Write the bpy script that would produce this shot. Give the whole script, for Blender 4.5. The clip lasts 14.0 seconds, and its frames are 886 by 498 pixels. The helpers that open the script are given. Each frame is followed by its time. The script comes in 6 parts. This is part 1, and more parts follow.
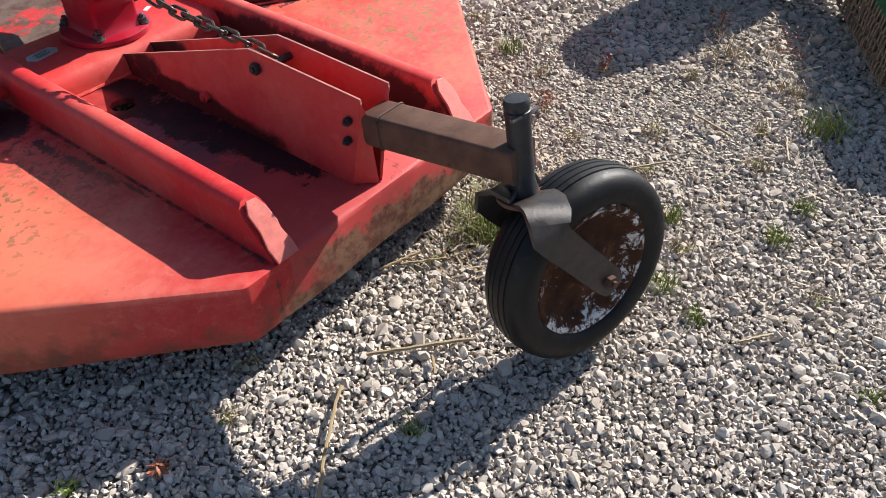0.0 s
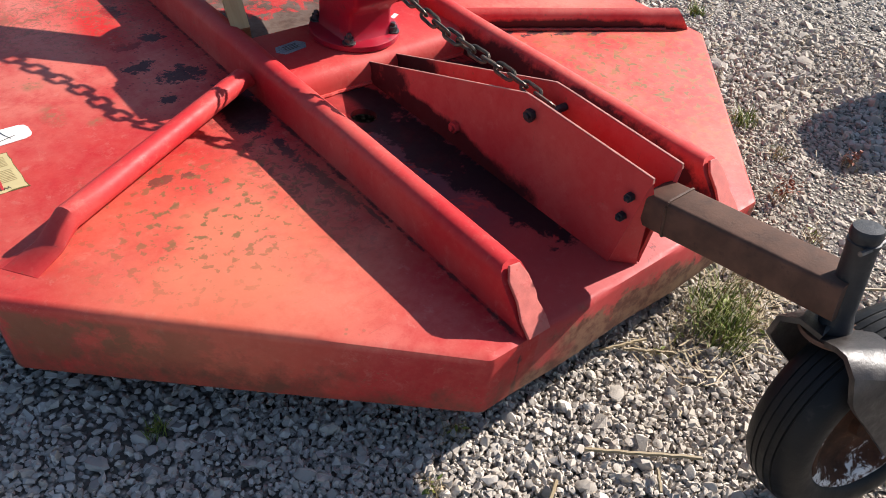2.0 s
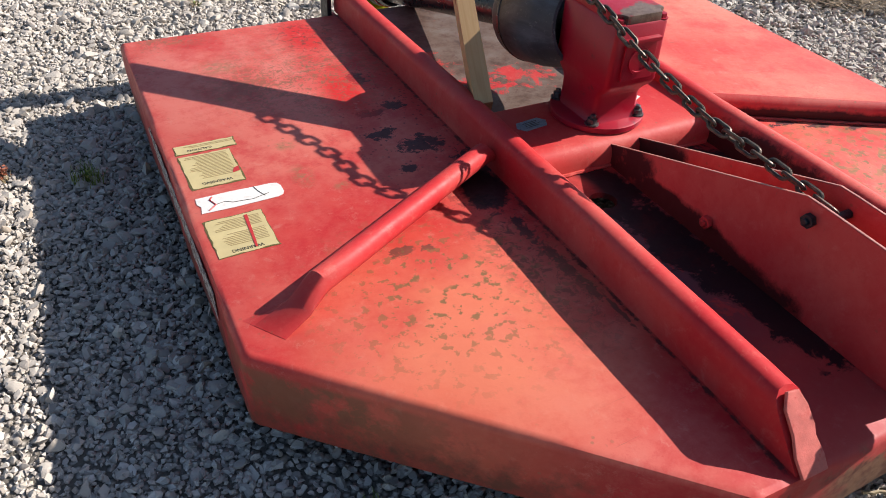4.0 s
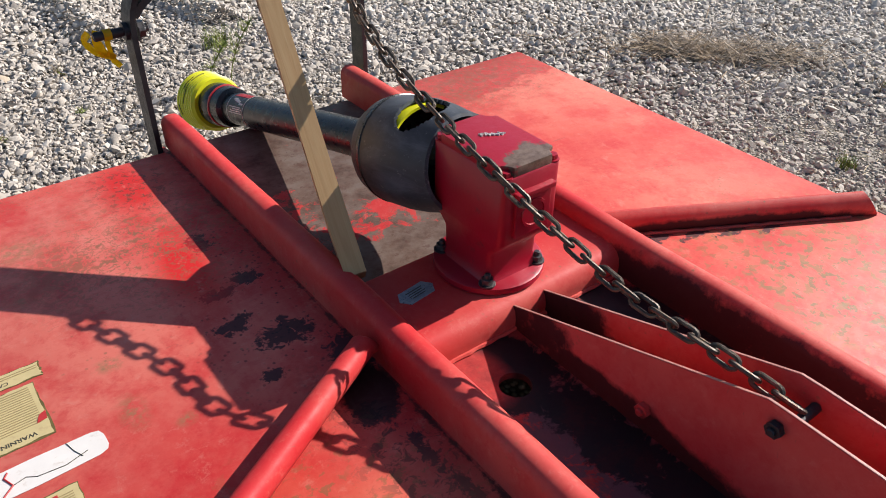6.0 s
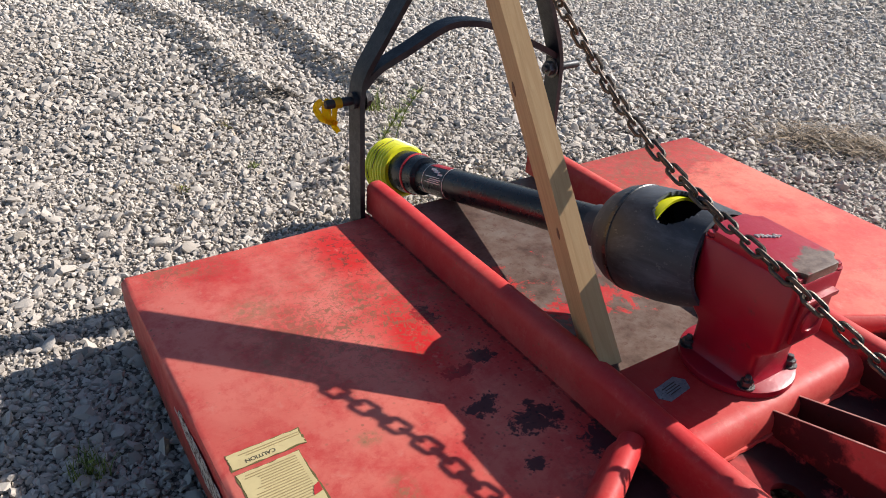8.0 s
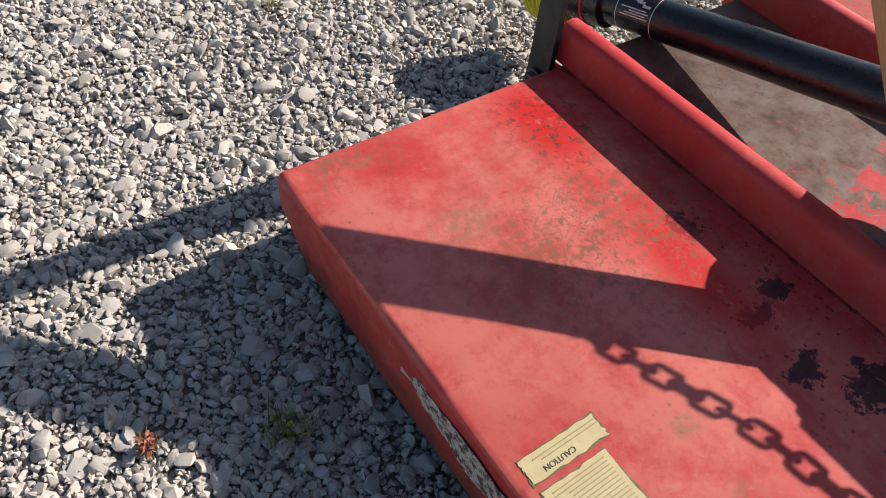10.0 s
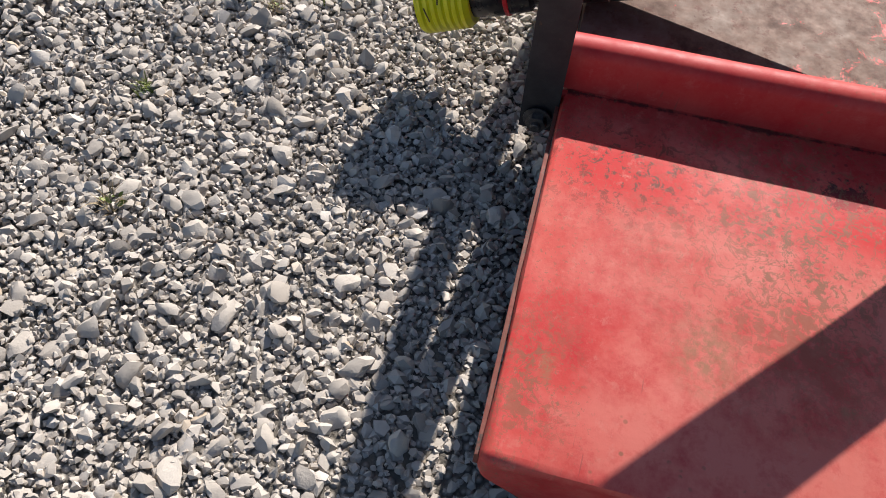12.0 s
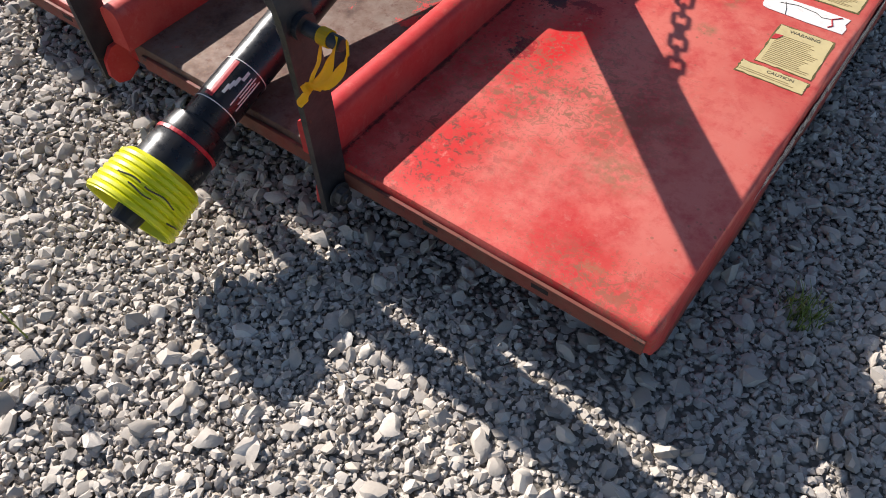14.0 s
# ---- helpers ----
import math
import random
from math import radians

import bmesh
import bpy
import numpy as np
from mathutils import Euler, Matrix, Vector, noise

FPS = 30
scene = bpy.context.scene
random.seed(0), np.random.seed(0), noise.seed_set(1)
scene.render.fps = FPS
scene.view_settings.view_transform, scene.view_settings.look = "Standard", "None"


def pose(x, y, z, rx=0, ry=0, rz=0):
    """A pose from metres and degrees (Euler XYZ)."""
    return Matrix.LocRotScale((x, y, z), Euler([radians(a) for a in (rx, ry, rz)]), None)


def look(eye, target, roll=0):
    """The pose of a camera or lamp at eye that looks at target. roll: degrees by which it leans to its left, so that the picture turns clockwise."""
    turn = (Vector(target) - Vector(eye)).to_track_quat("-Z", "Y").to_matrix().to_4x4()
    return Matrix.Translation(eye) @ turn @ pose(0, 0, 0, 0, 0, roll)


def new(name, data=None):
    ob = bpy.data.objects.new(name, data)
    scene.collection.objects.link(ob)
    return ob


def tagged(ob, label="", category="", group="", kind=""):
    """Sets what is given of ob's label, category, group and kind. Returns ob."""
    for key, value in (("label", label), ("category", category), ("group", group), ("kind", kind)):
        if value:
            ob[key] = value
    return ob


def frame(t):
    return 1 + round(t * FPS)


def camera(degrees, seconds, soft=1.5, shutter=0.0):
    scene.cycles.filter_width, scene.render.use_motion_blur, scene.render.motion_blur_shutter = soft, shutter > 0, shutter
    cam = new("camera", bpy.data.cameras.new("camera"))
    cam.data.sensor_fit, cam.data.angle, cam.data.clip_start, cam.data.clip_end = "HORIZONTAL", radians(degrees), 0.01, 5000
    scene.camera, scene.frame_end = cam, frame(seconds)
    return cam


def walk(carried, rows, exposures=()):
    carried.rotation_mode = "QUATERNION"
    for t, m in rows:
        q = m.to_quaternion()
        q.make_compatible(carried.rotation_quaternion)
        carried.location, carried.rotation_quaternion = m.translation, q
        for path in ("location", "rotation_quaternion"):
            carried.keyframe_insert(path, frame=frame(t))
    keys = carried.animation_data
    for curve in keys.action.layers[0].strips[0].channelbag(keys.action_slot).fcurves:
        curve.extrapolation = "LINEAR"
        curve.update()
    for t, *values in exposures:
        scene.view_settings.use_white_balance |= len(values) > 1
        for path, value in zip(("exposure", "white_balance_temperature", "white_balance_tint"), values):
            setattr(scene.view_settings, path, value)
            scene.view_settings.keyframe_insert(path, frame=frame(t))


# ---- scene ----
cam = camera(60.8, 14.0, soft=0.95)
PATH = [
    (0, (-0.788, -1.524, 1.031), (0.397, -0.643, -0.317), 1.5),
    (0.5, (-0.788, -1.52, 1.024), (0.426, -0.702, -0.34), 3.1),
    (1, (-0.782, -1.462, 1.029), (0.425, -0.638, -0.337), 5.1),
    (1.5, (-0.797, -1.334, 1.015), (0.38, -0.397, -0.303), 6.6),
    (2, (-0.857, -1.223, 1.013), (0.181, -0.172, -0.334), 8.0),
    (2.5, (-0.919, -1.169, 0.995), (-0.01, -0.021, -0.367), 9.1),
    (2.7, (-0.945, -1.144, 0.989), (-0.093, 0.034, -0.384), 9.2),
    (4.8, (-0.884, -1.008, 1.007), (-0.127, 0.424, -0.165), 2.6),
    (5, (-0.835, -0.968, 1.016), (-0.018, 0.431, -0.157), 2.3),
    (5.5, (-0.722, -0.851, 1.036), (0.193, 0.47, -0.154), 2.1),
    (6, (-0.716, -0.768, 1.046), (0.29, 0.491, -0.139), 1.9),
    (6.5, (-0.799, -0.653, 1.071), (0.367, 0.504, -0.069), 0.7),
    (7, (-0.869, -0.606, 1.083), (0.39, 0.524, 0.017), 1.1),
    (7.5, (-0.94, -0.578, 1.08), (0.243, 0.673, 0.063), 3.2),
    (8, (-0.999, -0.533, 1.069), (-0.028, 0.853, 0.003), 4.3),
    (8.5, (-1.044, -0.433, 1.025), (-0.247, 0.93, -0.202), 5.2),
    (8.7, (-1.048, -0.371, 1.01), (-0.309, 0.952, -0.296), 5.9),
    (10.8, (-1.171, 0.41, 0.981), (-0.288, 1.104, -0.673), 8.0),
    (11, (-1.135, 0.506, 0.971), (-0.262, 1.128, -0.718), 7.3),
    (11.5, (-1.064, 0.656, 0.972), (-0.126, 1.061, -0.747), 8.0),
    (12, (-1.078, 0.843, 0.971), (-0.016, 1.023, -0.714), 5.5),
    (12.5, (-1.093, 0.99, 0.983), (0.013, 0.896, -0.681), 2.3),
    (13, (-0.982, 1.106, 0.983), (0.101, 0.798, -0.67), -3.6),
    (13.5, (-0.93, 1.239, 1.009), (0.07, 0.57, -0.589), -5.0),
    (14, (-0.923, 1.393, 1.031), (-0.163, 0.425, -0.545), -1.4),
]
walk(cam, [(t, look(eye, target, roll)) for t, eye, target, roll in PATH], [(0, 1.02), (2.7, 0.96), (4.8, 0.705), (7.5, 0.655), (8.7, 0.66), (10.8, 0.605), (11.8, 0.58), (12.5, 0.605), (13.2, 0.69), (14, 0.83)])

# ---- light ----
SUN = Vector((1.0, -0.12, 0.69)).normalized()
world = bpy.data.worlds.new("world")
scene.world = world
world.use_nodes = True
wn = world.node_tree.nodes
sky = wn.new("ShaderNodeTexSky")
sky.sky_type = "NISHITA"
sky.sun_disc = False
sky.ozone_density = 3.0
sky.sun_elevation = math.asin(SUN.z)
sky.sun_rotation = math.atan2(SUN.x, SUN.y)
world.node_tree.links.new(sky.outputs[0], wn["Background"].inputs[0])
wn["Background"].inputs[1].default_value = 0.068
sun_data = bpy.data.lights.new("sun", "SUN")
sun_data.energy, sun_data.angle, sun_data.color = 4.7, radians(0.5), (1.0, 0.95, 0.90)
sun = new("sun", sun_data)
sun.matrix_world = look(SUN * 20, (0, 0, 0))


# ---- materials ----
class Nodes:
    """A node material under construction."""

    def __init__(self, name):
        self.mat = bpy.data.materials.new(name)
        self.mat.use_nodes = True
        self.tree = self.mat.node_tree
        self.bsdf = self.tree.nodes["Principled BSDF"]
        self.pos = self.add("ShaderNodeTexCoord").outputs["Object"]

    def add(self, kind, **values):
        node = self.tree.nodes.new(kind)
        if "operation" in values:
            node.operation = values["operation"]
        if "data_type" in values:
            node.data_type = values["data_type"]
        if "feature" in values:
            node.feature = values["feature"]
        if "vector_type" in values:
            node.vector_type = values["vector_type"]
        return node

    def link(self, value, socket):
        if isinstance(value, bpy.types.NodeSocket):
            self.tree.links.new(value, socket)
        elif isinstance(value, (tuple, list)) and len(value) == 3 and socket.type == "RGBA":
            socket.default_value = (*value, 1)
        else:
            socket.default_value = value

    def noise(self, scale, detail=4, rough=0.6, where=None, distort=0.0):
        n = self.add("ShaderNodeTexNoise")
        self.link(where or self.pos, n.inputs["Vector"])
        n.inputs["Scale"].default_value, n.inputs["Detail"].default_value = scale, detail
        n.inputs["Roughness"].default_value, n.inputs["Distortion"].default_value = rough, distort
        return n.outputs["Fac"]

    def voronoi(self, scale, feature="F1", out="Distance", where=None, rand=1.0):
        n = self.add("ShaderNodeTexVoronoi", feature=feature)
        self.link(where or self.pos, n.inputs["Vector"])
        n.inputs["Scale"].default_value = scale
        n.inputs["Randomness"].default_value = rand
        return n.outputs[out]

    def span(self, value, a, b, c=0.0, d=1.0):
        n = self.add("ShaderNodeMapRange")
        self.link(value, n.inputs["Value"])
        for key, v in zip(("From Min", "From Max", "To Min", "To Max"), (a, b, c, d)):
            n.inputs[key].default_value = v
        return n.outputs["Result"]

    def math(self, op, a, b=0.0):
        n = self.add("ShaderNodeMath", operation=op)
        self.link(a, n.inputs[0])
        self.link(b, n.inputs[1])
        return n.outputs[0]

    def mix(self, fac, a, b):
        n = self.add("ShaderNodeMix", data_type="RGBA")
        self.link(fac, n.inputs[0])
        self.link(a, n.inputs[6])
        self.link(b, n.inputs[7])
        return n.outputs[2]

    def ramp(self, fac, *stops):
        n = self.add("ShaderNodeValToRGB")
        self.link(fac, n.inputs[0])
        e = n.color_ramp.elements
        while len(e) < len(stops):
            e.new(0.5)
        for k, (p, c) in zip(e, stops):
            k.position, k.color = p, (*c, 1)
        return n.outputs[0]

    def axis(self, which):
        n = self.add("ShaderNodeSeparateXYZ")
        self.link(self.pos, n.inputs[0])
        return n.outputs["XYZ".index(which)]

    def near(self, centre, radii, soft=0.35):
        """1 inside an ellipse round centre, falling to 0 outside."""
        m = self.add("ShaderNodeMapping", vector_type="TEXTURE")
        self.link(self.pos, m.inputs[0])
        m.inputs["Location"].default_value, m.inputs["Scale"].default_value = centre, radii
        n = self.add("ShaderNodeVectorMath", operation="LENGTH")
        self.link(m.outputs[0], n.inputs[0])
        return self.span(n.outputs["Value"], 1 - soft, 1 + soft, 1.0, 0.0)

    def done(self, colour, rough=0.6, metal=0.0, bump=None, strength=0.3, depth=0.002, spec=0.5):
        self.link(colour, self.bsdf.inputs["Base Color"])
        self.link(rough, self.bsdf.inputs["Roughness"])
        self.link(metal, self.bsdf.inputs["Metallic"])
        self.bsdf.inputs["Specular IOR Level"].default_value = spec
        if bump is not None:
            n = self.add("ShaderNodeBump")
            n.inputs["Strength"].default_value, n.inputs["Distance"].default_value = strength, depth
            self.link(bump, n.inputs["Height"])
            self.link(n.outputs[0], self.bsdf.inputs["Normal"])
        return self.mat


def red_paint(name, fresh=False, worn=None, deck=False, oil_shade_spots=None, dull=0.0):
    """Sun-faded red enamel with scratches, dirt and rust; the deck also has grease and bare patches."""
    k = Nodes(name)
    wide, fine = k.noise(3.2, 5), k.noise(38, 6, 0.7)
    if fresh:
        col = k.mix(k.span(wide, 0.35, 0.7), (0.29, 0.003, 0.015), (0.39, 0.005, 0.026))
        dirt = k.span(k.noise(14, 6, 0.75), 0.60, 0.68)
        col = k.mix(k.math("MULTIPLY", dirt, 0.6), col, (0.06, 0.03, 0.025))
        if worn:
            bare = k.math("ADD", k.near(*worn, 0.35), k.span(k.noise(40, 6, 0.7), 0.3, 0.7, -0.45, 0.45))
            rust = k.mix(k.span(k.noise(60, 5, 0.7), 0.4, 0.6), (0.09, 0.052, 0.036), (0.17, 0.115, 0.085))
            col = k.mix(k.span(bare, 0.42, 0.62), col, rust)
        return k.done(col, k.span(fine, 0.3, 0.7, 0.28, 0.5), bump=k.noise(120, 4), strength=0.25, depth=0.0012)
    sun_bleached = 1.0 if deck else 0.6
    col = k.mix(k.span(wide, 0.34, 0.66), (0.49, 0.020, 0.024), (0.60, 0.075, 0.058) if deck else (0.48, 0.038, 0.038))
    col = k.mix(k.span(k.noise(1.4, 4, 0.65), 0.42, 0.60, 0, 0.85 * sun_bleached), col, (0.66, 0.175, 0.13))
    if deck:
        # the skirts have kept more of their red
        col = k.mix(k.span(k.axis("Z"), -0.006, -0.014, 0, 0.95), col, k.mix(k.span(k.noise(9, 6, 0.7), 0.4, 0.6), (0.40, 0.015, 0.020), (0.50, 0.040, 0.038)))
    if deck:
        col = k.mix(k.math("MULTIPLY", k.near((-0.52, 0.62, 0), (0.34, 0.26, 1), 0.5), k.span(k.noise(5.5, 6, 0.66), 0.42, 0.56, 0, 0.6)), col, (0.68, 0.20, 0.16))
        right_side = k.math("MULTIPLY", k.span(k.axis("X"), 0.26, 0.34), k.span(k.noise(3, 5, 0.65), 0.36, 0.62, 0.1, 0.45))
        right_side = k.math("MULTIPLY", right_side, k.span(k.axis("Y"), -0.16, -0.04))
        rear_right = k.math("MULTIPLY", k.span(k.axis("X"), 0.26, 0.34), k.span(k.axis("Y"), -0.04, -0.14, 0, 0.75))
        col = k.mix(rear_right, col, k.mix(k.span(k.noise(6, 6, 0.7), 0.4, 0.6), (0.47, 0.045, 0.036), (0.58, 0.105, 0.065)))
        col = k.mix(right_side, col, (0.63, 0.205, 0.135))
        corner = k.math("ADD", k.near((0.58, 0.80, 0), (0.34, 0.17, 1), 0.3), k.span(k.noise(7, 6, 0.72), 0.3, 0.7, -0.45, 0.45))
        col = k.mix(k.span(corner, 0.40, 0.60, 0, 0.75), col, k.mix(k.span(k.noise(30, 6, 0.75), 0.45, 0.58), (0.44, 0.022, 0.028), (0.22, 0.055, 0.04)))
        # deep red beside the ribs: their shade painted into the deck colour
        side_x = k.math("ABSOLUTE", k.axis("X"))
        rib_shade = k.span(k.math("ADD", side_x, k.span(k.noise(11, 6, 0.7), 0.3, 0.7, -0.03, 0.03)), 0.29, 0.35, 0.6, 0)
        col = k.mix(rib_shade, col, (0.40, 0.012, 0.018))
    col = k.mix(k.span(k.noise(7, 7, 0.74), 0.47, 0.62, 0, 0.6), col, (0.50, 0.020, 0.026))
    col = k.mix(k.span(k.noise(24, 7, 0.78, distort=0.4), 0.52, 0.62, 0, 0.3), col, (0.46, 0.014, 0.020))
    col = k.mix(k.span(k.noise(31, 7, 0.78, distort=0.3), 0.56, 0.66, 0, 0.3 * sun_bleached), col, (0.62, 0.26, 0.20))
    col = k.mix(k.span(k.noise(55, 5, 0.75), 0.45, 0.75, 0, 0.20 * sun_bleached), col, (0.64, 0.20, 0.15))
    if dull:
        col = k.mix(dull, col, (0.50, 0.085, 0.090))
    # small brown spots in loose groups
    groups = k.span(k.noise(2.6, 3), 0.48, 0.62)
    spots = k.span(k.voronoi(80), 0.14, 0.26, 1, 0)
    spots = k.math("MULTIPLY", spots, k.span(k.noise(17, 4), 0.52, 0.58))
    spots = k.math("MULTIPLY", spots, groups)
    col = k.mix(k.math("MULTIPLY", spots, 0.7), col, (0.19, 0.11, 0.06))
    scuff = k.add("ShaderNodeMapping")
    k.link(k.pos, scuff.inputs[0])
    scuff.inputs["Rotation"].default_value, scuff.inputs["Scale"].default_value = (0, 0, 0.6), (4, 60, 10)
    lines = k.span(k.noise(3.0, 3, 0.6, scuff.outputs[0], 0.6), 0.70, 0.74)
    col = k.mix(k.math("MULTIPLY", lines, 0.45), col, (0.22, 0.08, 0.06))
    rough = k.span(fine, 0.25, 0.75, 0.42, 0.64)
    if deck:
        x, y = k.axis("X"), k.axis("Y")
        inner = k.math("LESS_THAN", k.math("ABSOLUTE", x), 0.235)
        ahead = k.math("MULTIPLY", inner, k.math("GREATER_THAN", y, 0.02))
        behind = k.math("MULTIPLY", inner, k.math("LESS_THAN", y, 0.0))
        # worn to rust and bare metal between the ribs, ahead of the gearbox
        left_red = k.math("MAXIMUM", k.near((-0.03, 0.31, 0), (0.17, 0.075, 1), 0.5), k.near((-0.16, 0.40, 0), (0.05, 0.12, 1), 0.5))
        bare = k.math("SUBTRACT", k.noise(17, 9, 0.78, distort=0.4), k.math("MULTIPLY", left_red, 0.15))
        bare = k.math("MULTIPLY", ahead, k.span(bare, 0.325, 0.375))
        brown = k.ramp(k.noise(11, 6, 0.7), (0.32, (0.065, 0.036, 0.028)), (0.47, (0.145, 0.094, 0.074)), (0.66, (0.20, 0.155, 0.132)))
        brown = k.mix(k.span(k.noise(42, 7, 0.78), 0.54, 0.62, 0, 0.7), brown, (0.10, 0.045, 0.035))
        col = k.mix(bare, col, brown)
        stain = k.math("MULTIPLY", behind, k.span(k.noise(9, 6, 0.75), 0.46, 0.6, 0, 0.6))
        stain = k.math("MULTIPLY", stain, k.span(y, -0.62, -0.42))
        col = k.mix(stain, col, (0.10, 0.022, 0.022))
        col = k.mix(k.math("MULTIPLY", behind, k.span(k.noise(6, 5, 0.65), 0.35, 0.62, 0.15, 0.6)), col, (0.31, 0.016, 0.020))
        # dusty pink film at the tail end of the channels
        dusty = k.math("MULTIPLY", behind, k.span(k.math("ADD", y, k.span(k.noise(8, 6, 0.7), 0.3, 0.7, -0.10, 0.10)), -0.50, -0.38, 0.40, 0))
        col = k.mix(dusty, col, (0.46, 0.10, 0.09))
        # gear oil behind gearbox, along plates; oil with painted shade down far channel
        oil_and_shade = k.math("MAXIMUM", k.near((-0.115, -0.185, 0), (0.085, 0.085, 1), 0.4), k.near((0.13, -0.42, 0), (0.115, 0.36, 1), 0.35))
        oil_and_shade = k.math("MAXIMUM", oil_and_shade, k.math("MAXIMUM", k.near((-0.085, -0.36, 0), (0.050, 0.17, 1), 0.6), k.near((-0.058, -0.53, 0), (0.034, 0.17, 1), 0.7)))
        oil_and_shade = k.span(k.math("ADD", oil_and_shade, k.span(k.noise(17, 7, 0.74, distort=0.4), 0.3, 0.7, -0.5, 0.5)), 0.42, 0.60)
        clean = k.math("MULTIPLY", behind, k.math("SUBTRACT", 1.0, k.near((-0.155, -0.165, 0), (0.045, 0.065, 1), 0.25)))
        oil_and_shade = k.math("MULTIPLY", clean, oil_and_shade)
        film = k.math("MULTIPLY", k.near((-0.13, -0.36, 0), (0.09, 0.20, 1), 0.5), k.span(k.noise(14, 7, 0.75, distort=0.5), 0.42, 0.49))
        col = k.mix(k.math("MULTIPLY", k.math("MULTIPLY", film, clean), 0.85), col, (0.060, 0.054, 0.072))
        col = k.mix(k.math("MULTIPLY", oil_and_shade, 0.95), col, (0.010, 0.009, 0.012))
        # blots of grease beside ribs; those behind the far cross rib paint its shadow
        blot = None
        for cx, cy, rx, ry in ((-0.345, 0.103, 0.052, 0.038), (-0.408, 0.168, 0.042, 0.022), (-0.335, 0.276, 0.030, 0.026), (-0.392, 0.256, 0.034, 0.022), (-0.359, 0.425, 0.028, 0.036), (-0.407, 0.025, 0.020, 0.015), (-0.526, -0.205, 0.026, 0.016), (-0.481, -0.211, 0.014, 0.010),
                               (-0.296, -0.335, 0.013, 0.06), (-0.305, -0.23, 0.012, 0.05), (-0.288, -0.40, 0.010, 0.04), (-0.33, -0.13, 0.03, 0.025), (-0.279, -0.47, 0.005, 0.05), (0.32, 0.05, 0.03, 0.10), (0.31, -0.055, 0.05, 0.025), (0.37, -0.082, 0.05, 0.018), (0.44, -0.118, 0.05, 0.015), (0.51, -0.156, 0.045, 0.013), (0.58, -0.194, 0.04, 0.011), (-0.28, 0.0, 0.04, 0.06)):
            one = k.near((cx, cy, 0), (rx, ry, 1), 0.6)
            blot = one if blot is None else k.math("MAXIMUM", blot, one)
        blot = k.span(k.math("ADD", blot, k.span(k.noise(52, 7, 0.74, distort=0.5), 0.3, 0.7, -0.75, 0.45)), 0.46, 0.56)
        blot = k.math("MULTIPLY", blot, k.math("SUBTRACT", 1.0, inner))
        col = k.mix(k.math("MULTIPLY", blot, 0.9), col, (0.026, 0.014, 0.020))
        # black at the near cross rib's inner end: grease and painted shade
        greasy_shade = k.math("ADD", k.near((-0.308, -0.088, 0), (0.045, 0.062, 1), 0.5), k.span(k.noise(24, 6, 0.72), 0.3, 0.7, -0.3, 0.3))
        col = k.mix(k.span(greasy_shade, 0.40, 0.60, 0, 0.95), col, (0.012, 0.009, 0.011))
        # fine dark specks and streaks beside the rear part of the rib
        specks = k.math("MULTIPLY", k.near((-0.33, -0.27, 0), (0.07, 0.22, 1), 0.5), k.span(k.noise(46, 7, 0.74, distort=0.6), 0.52, 0.56))
        col = k.mix(k.math("MULTIPLY", specks, 0.8), col, (0.05, 0.022, 0.024))
        # fine splatter round the grease
        splat = k.math("MULTIPLY", k.near((-0.365, 0.23, 0), (0.10, 0.30, 1), 0.6), k.span(k.noise(15, 4), 0.46, 0.52))
        splat = k.math("MULTIPLY", splat, k.span(k.math("ADD", k.voronoi(85), k.math("MULTIPLY", k.noise(120, 3), 0.3)), 0.34, 0.42, 1, 0))
        col = k.mix(k.math("MULTIPLY", splat, 0.85), col, (0.03, 0.014, 0.018))
        # rear panel weathered towards orange
        orange = k.math("MULTIPLY", k.near((-0.50, -0.42, 0), (0.20, 0.20, 1), 0.5), k.span(k.noise(5, 5, 0.65), 0.32, 0.55, 0.25, 0.75))
        col = k.mix(orange, col, (0.70, 0.20, 0.105))
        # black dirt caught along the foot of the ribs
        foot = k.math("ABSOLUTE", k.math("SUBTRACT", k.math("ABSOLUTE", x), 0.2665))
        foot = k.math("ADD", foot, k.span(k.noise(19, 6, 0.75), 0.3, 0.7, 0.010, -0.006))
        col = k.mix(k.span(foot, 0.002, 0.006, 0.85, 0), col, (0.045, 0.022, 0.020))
        # fresh scuffed red by the hitch
        fresh_red = k.math("MAXIMUM", k.near((-0.395, 0.715, 0), (0.055, 0.12, 1), 0.5), k.near((-0.41, 0.36, 0), (0.05, 0.12, 1), 0.5))
        fresh_red = k.math("MULTIPLY", fresh_red, k.span(k.noise(26, 6, 0.75), 0.33, 0.42))
        col = k.mix(k.math("MULTIPLY", fresh_red, 0.92), col, (0.58, 0.012, 0.013))
        chips = k.math("MULTIPLY", k.near((-0.385, 0.71, 0), (0.075, 0.12, 1), 0.6), k.span(k.noise(60, 7, 0.76, distort=0.5), 0.54, 0.57))
        col = k.mix(k.math("MULTIPLY", chips, 0.85), col, (0.11, 0.04, 0.025))
        # trodden dirt flakes on the front panels, rounder lichen spots on the rear one
        mud = k.math("MAXIMUM", k.near((-0.45, 0.49, 0), (0.17, 0.15, 1), 0.7), k.math("MULTIPLY", k.near((-0.72, 0.79, 0), (0.10, 0.04, 1), 0.7), 0.8))
        mud = k.math("MAXIMUM", mud, k.math("MULTIPLY", k.near((0.5, 0.72, 0), (0.3, 0.14, 1), 0.7), 0.7))
        curl = k.math("ABSOLUTE", k.math("SUBTRACT", k.noise(21, 5, 0.62, distort=1.1), 0.5))
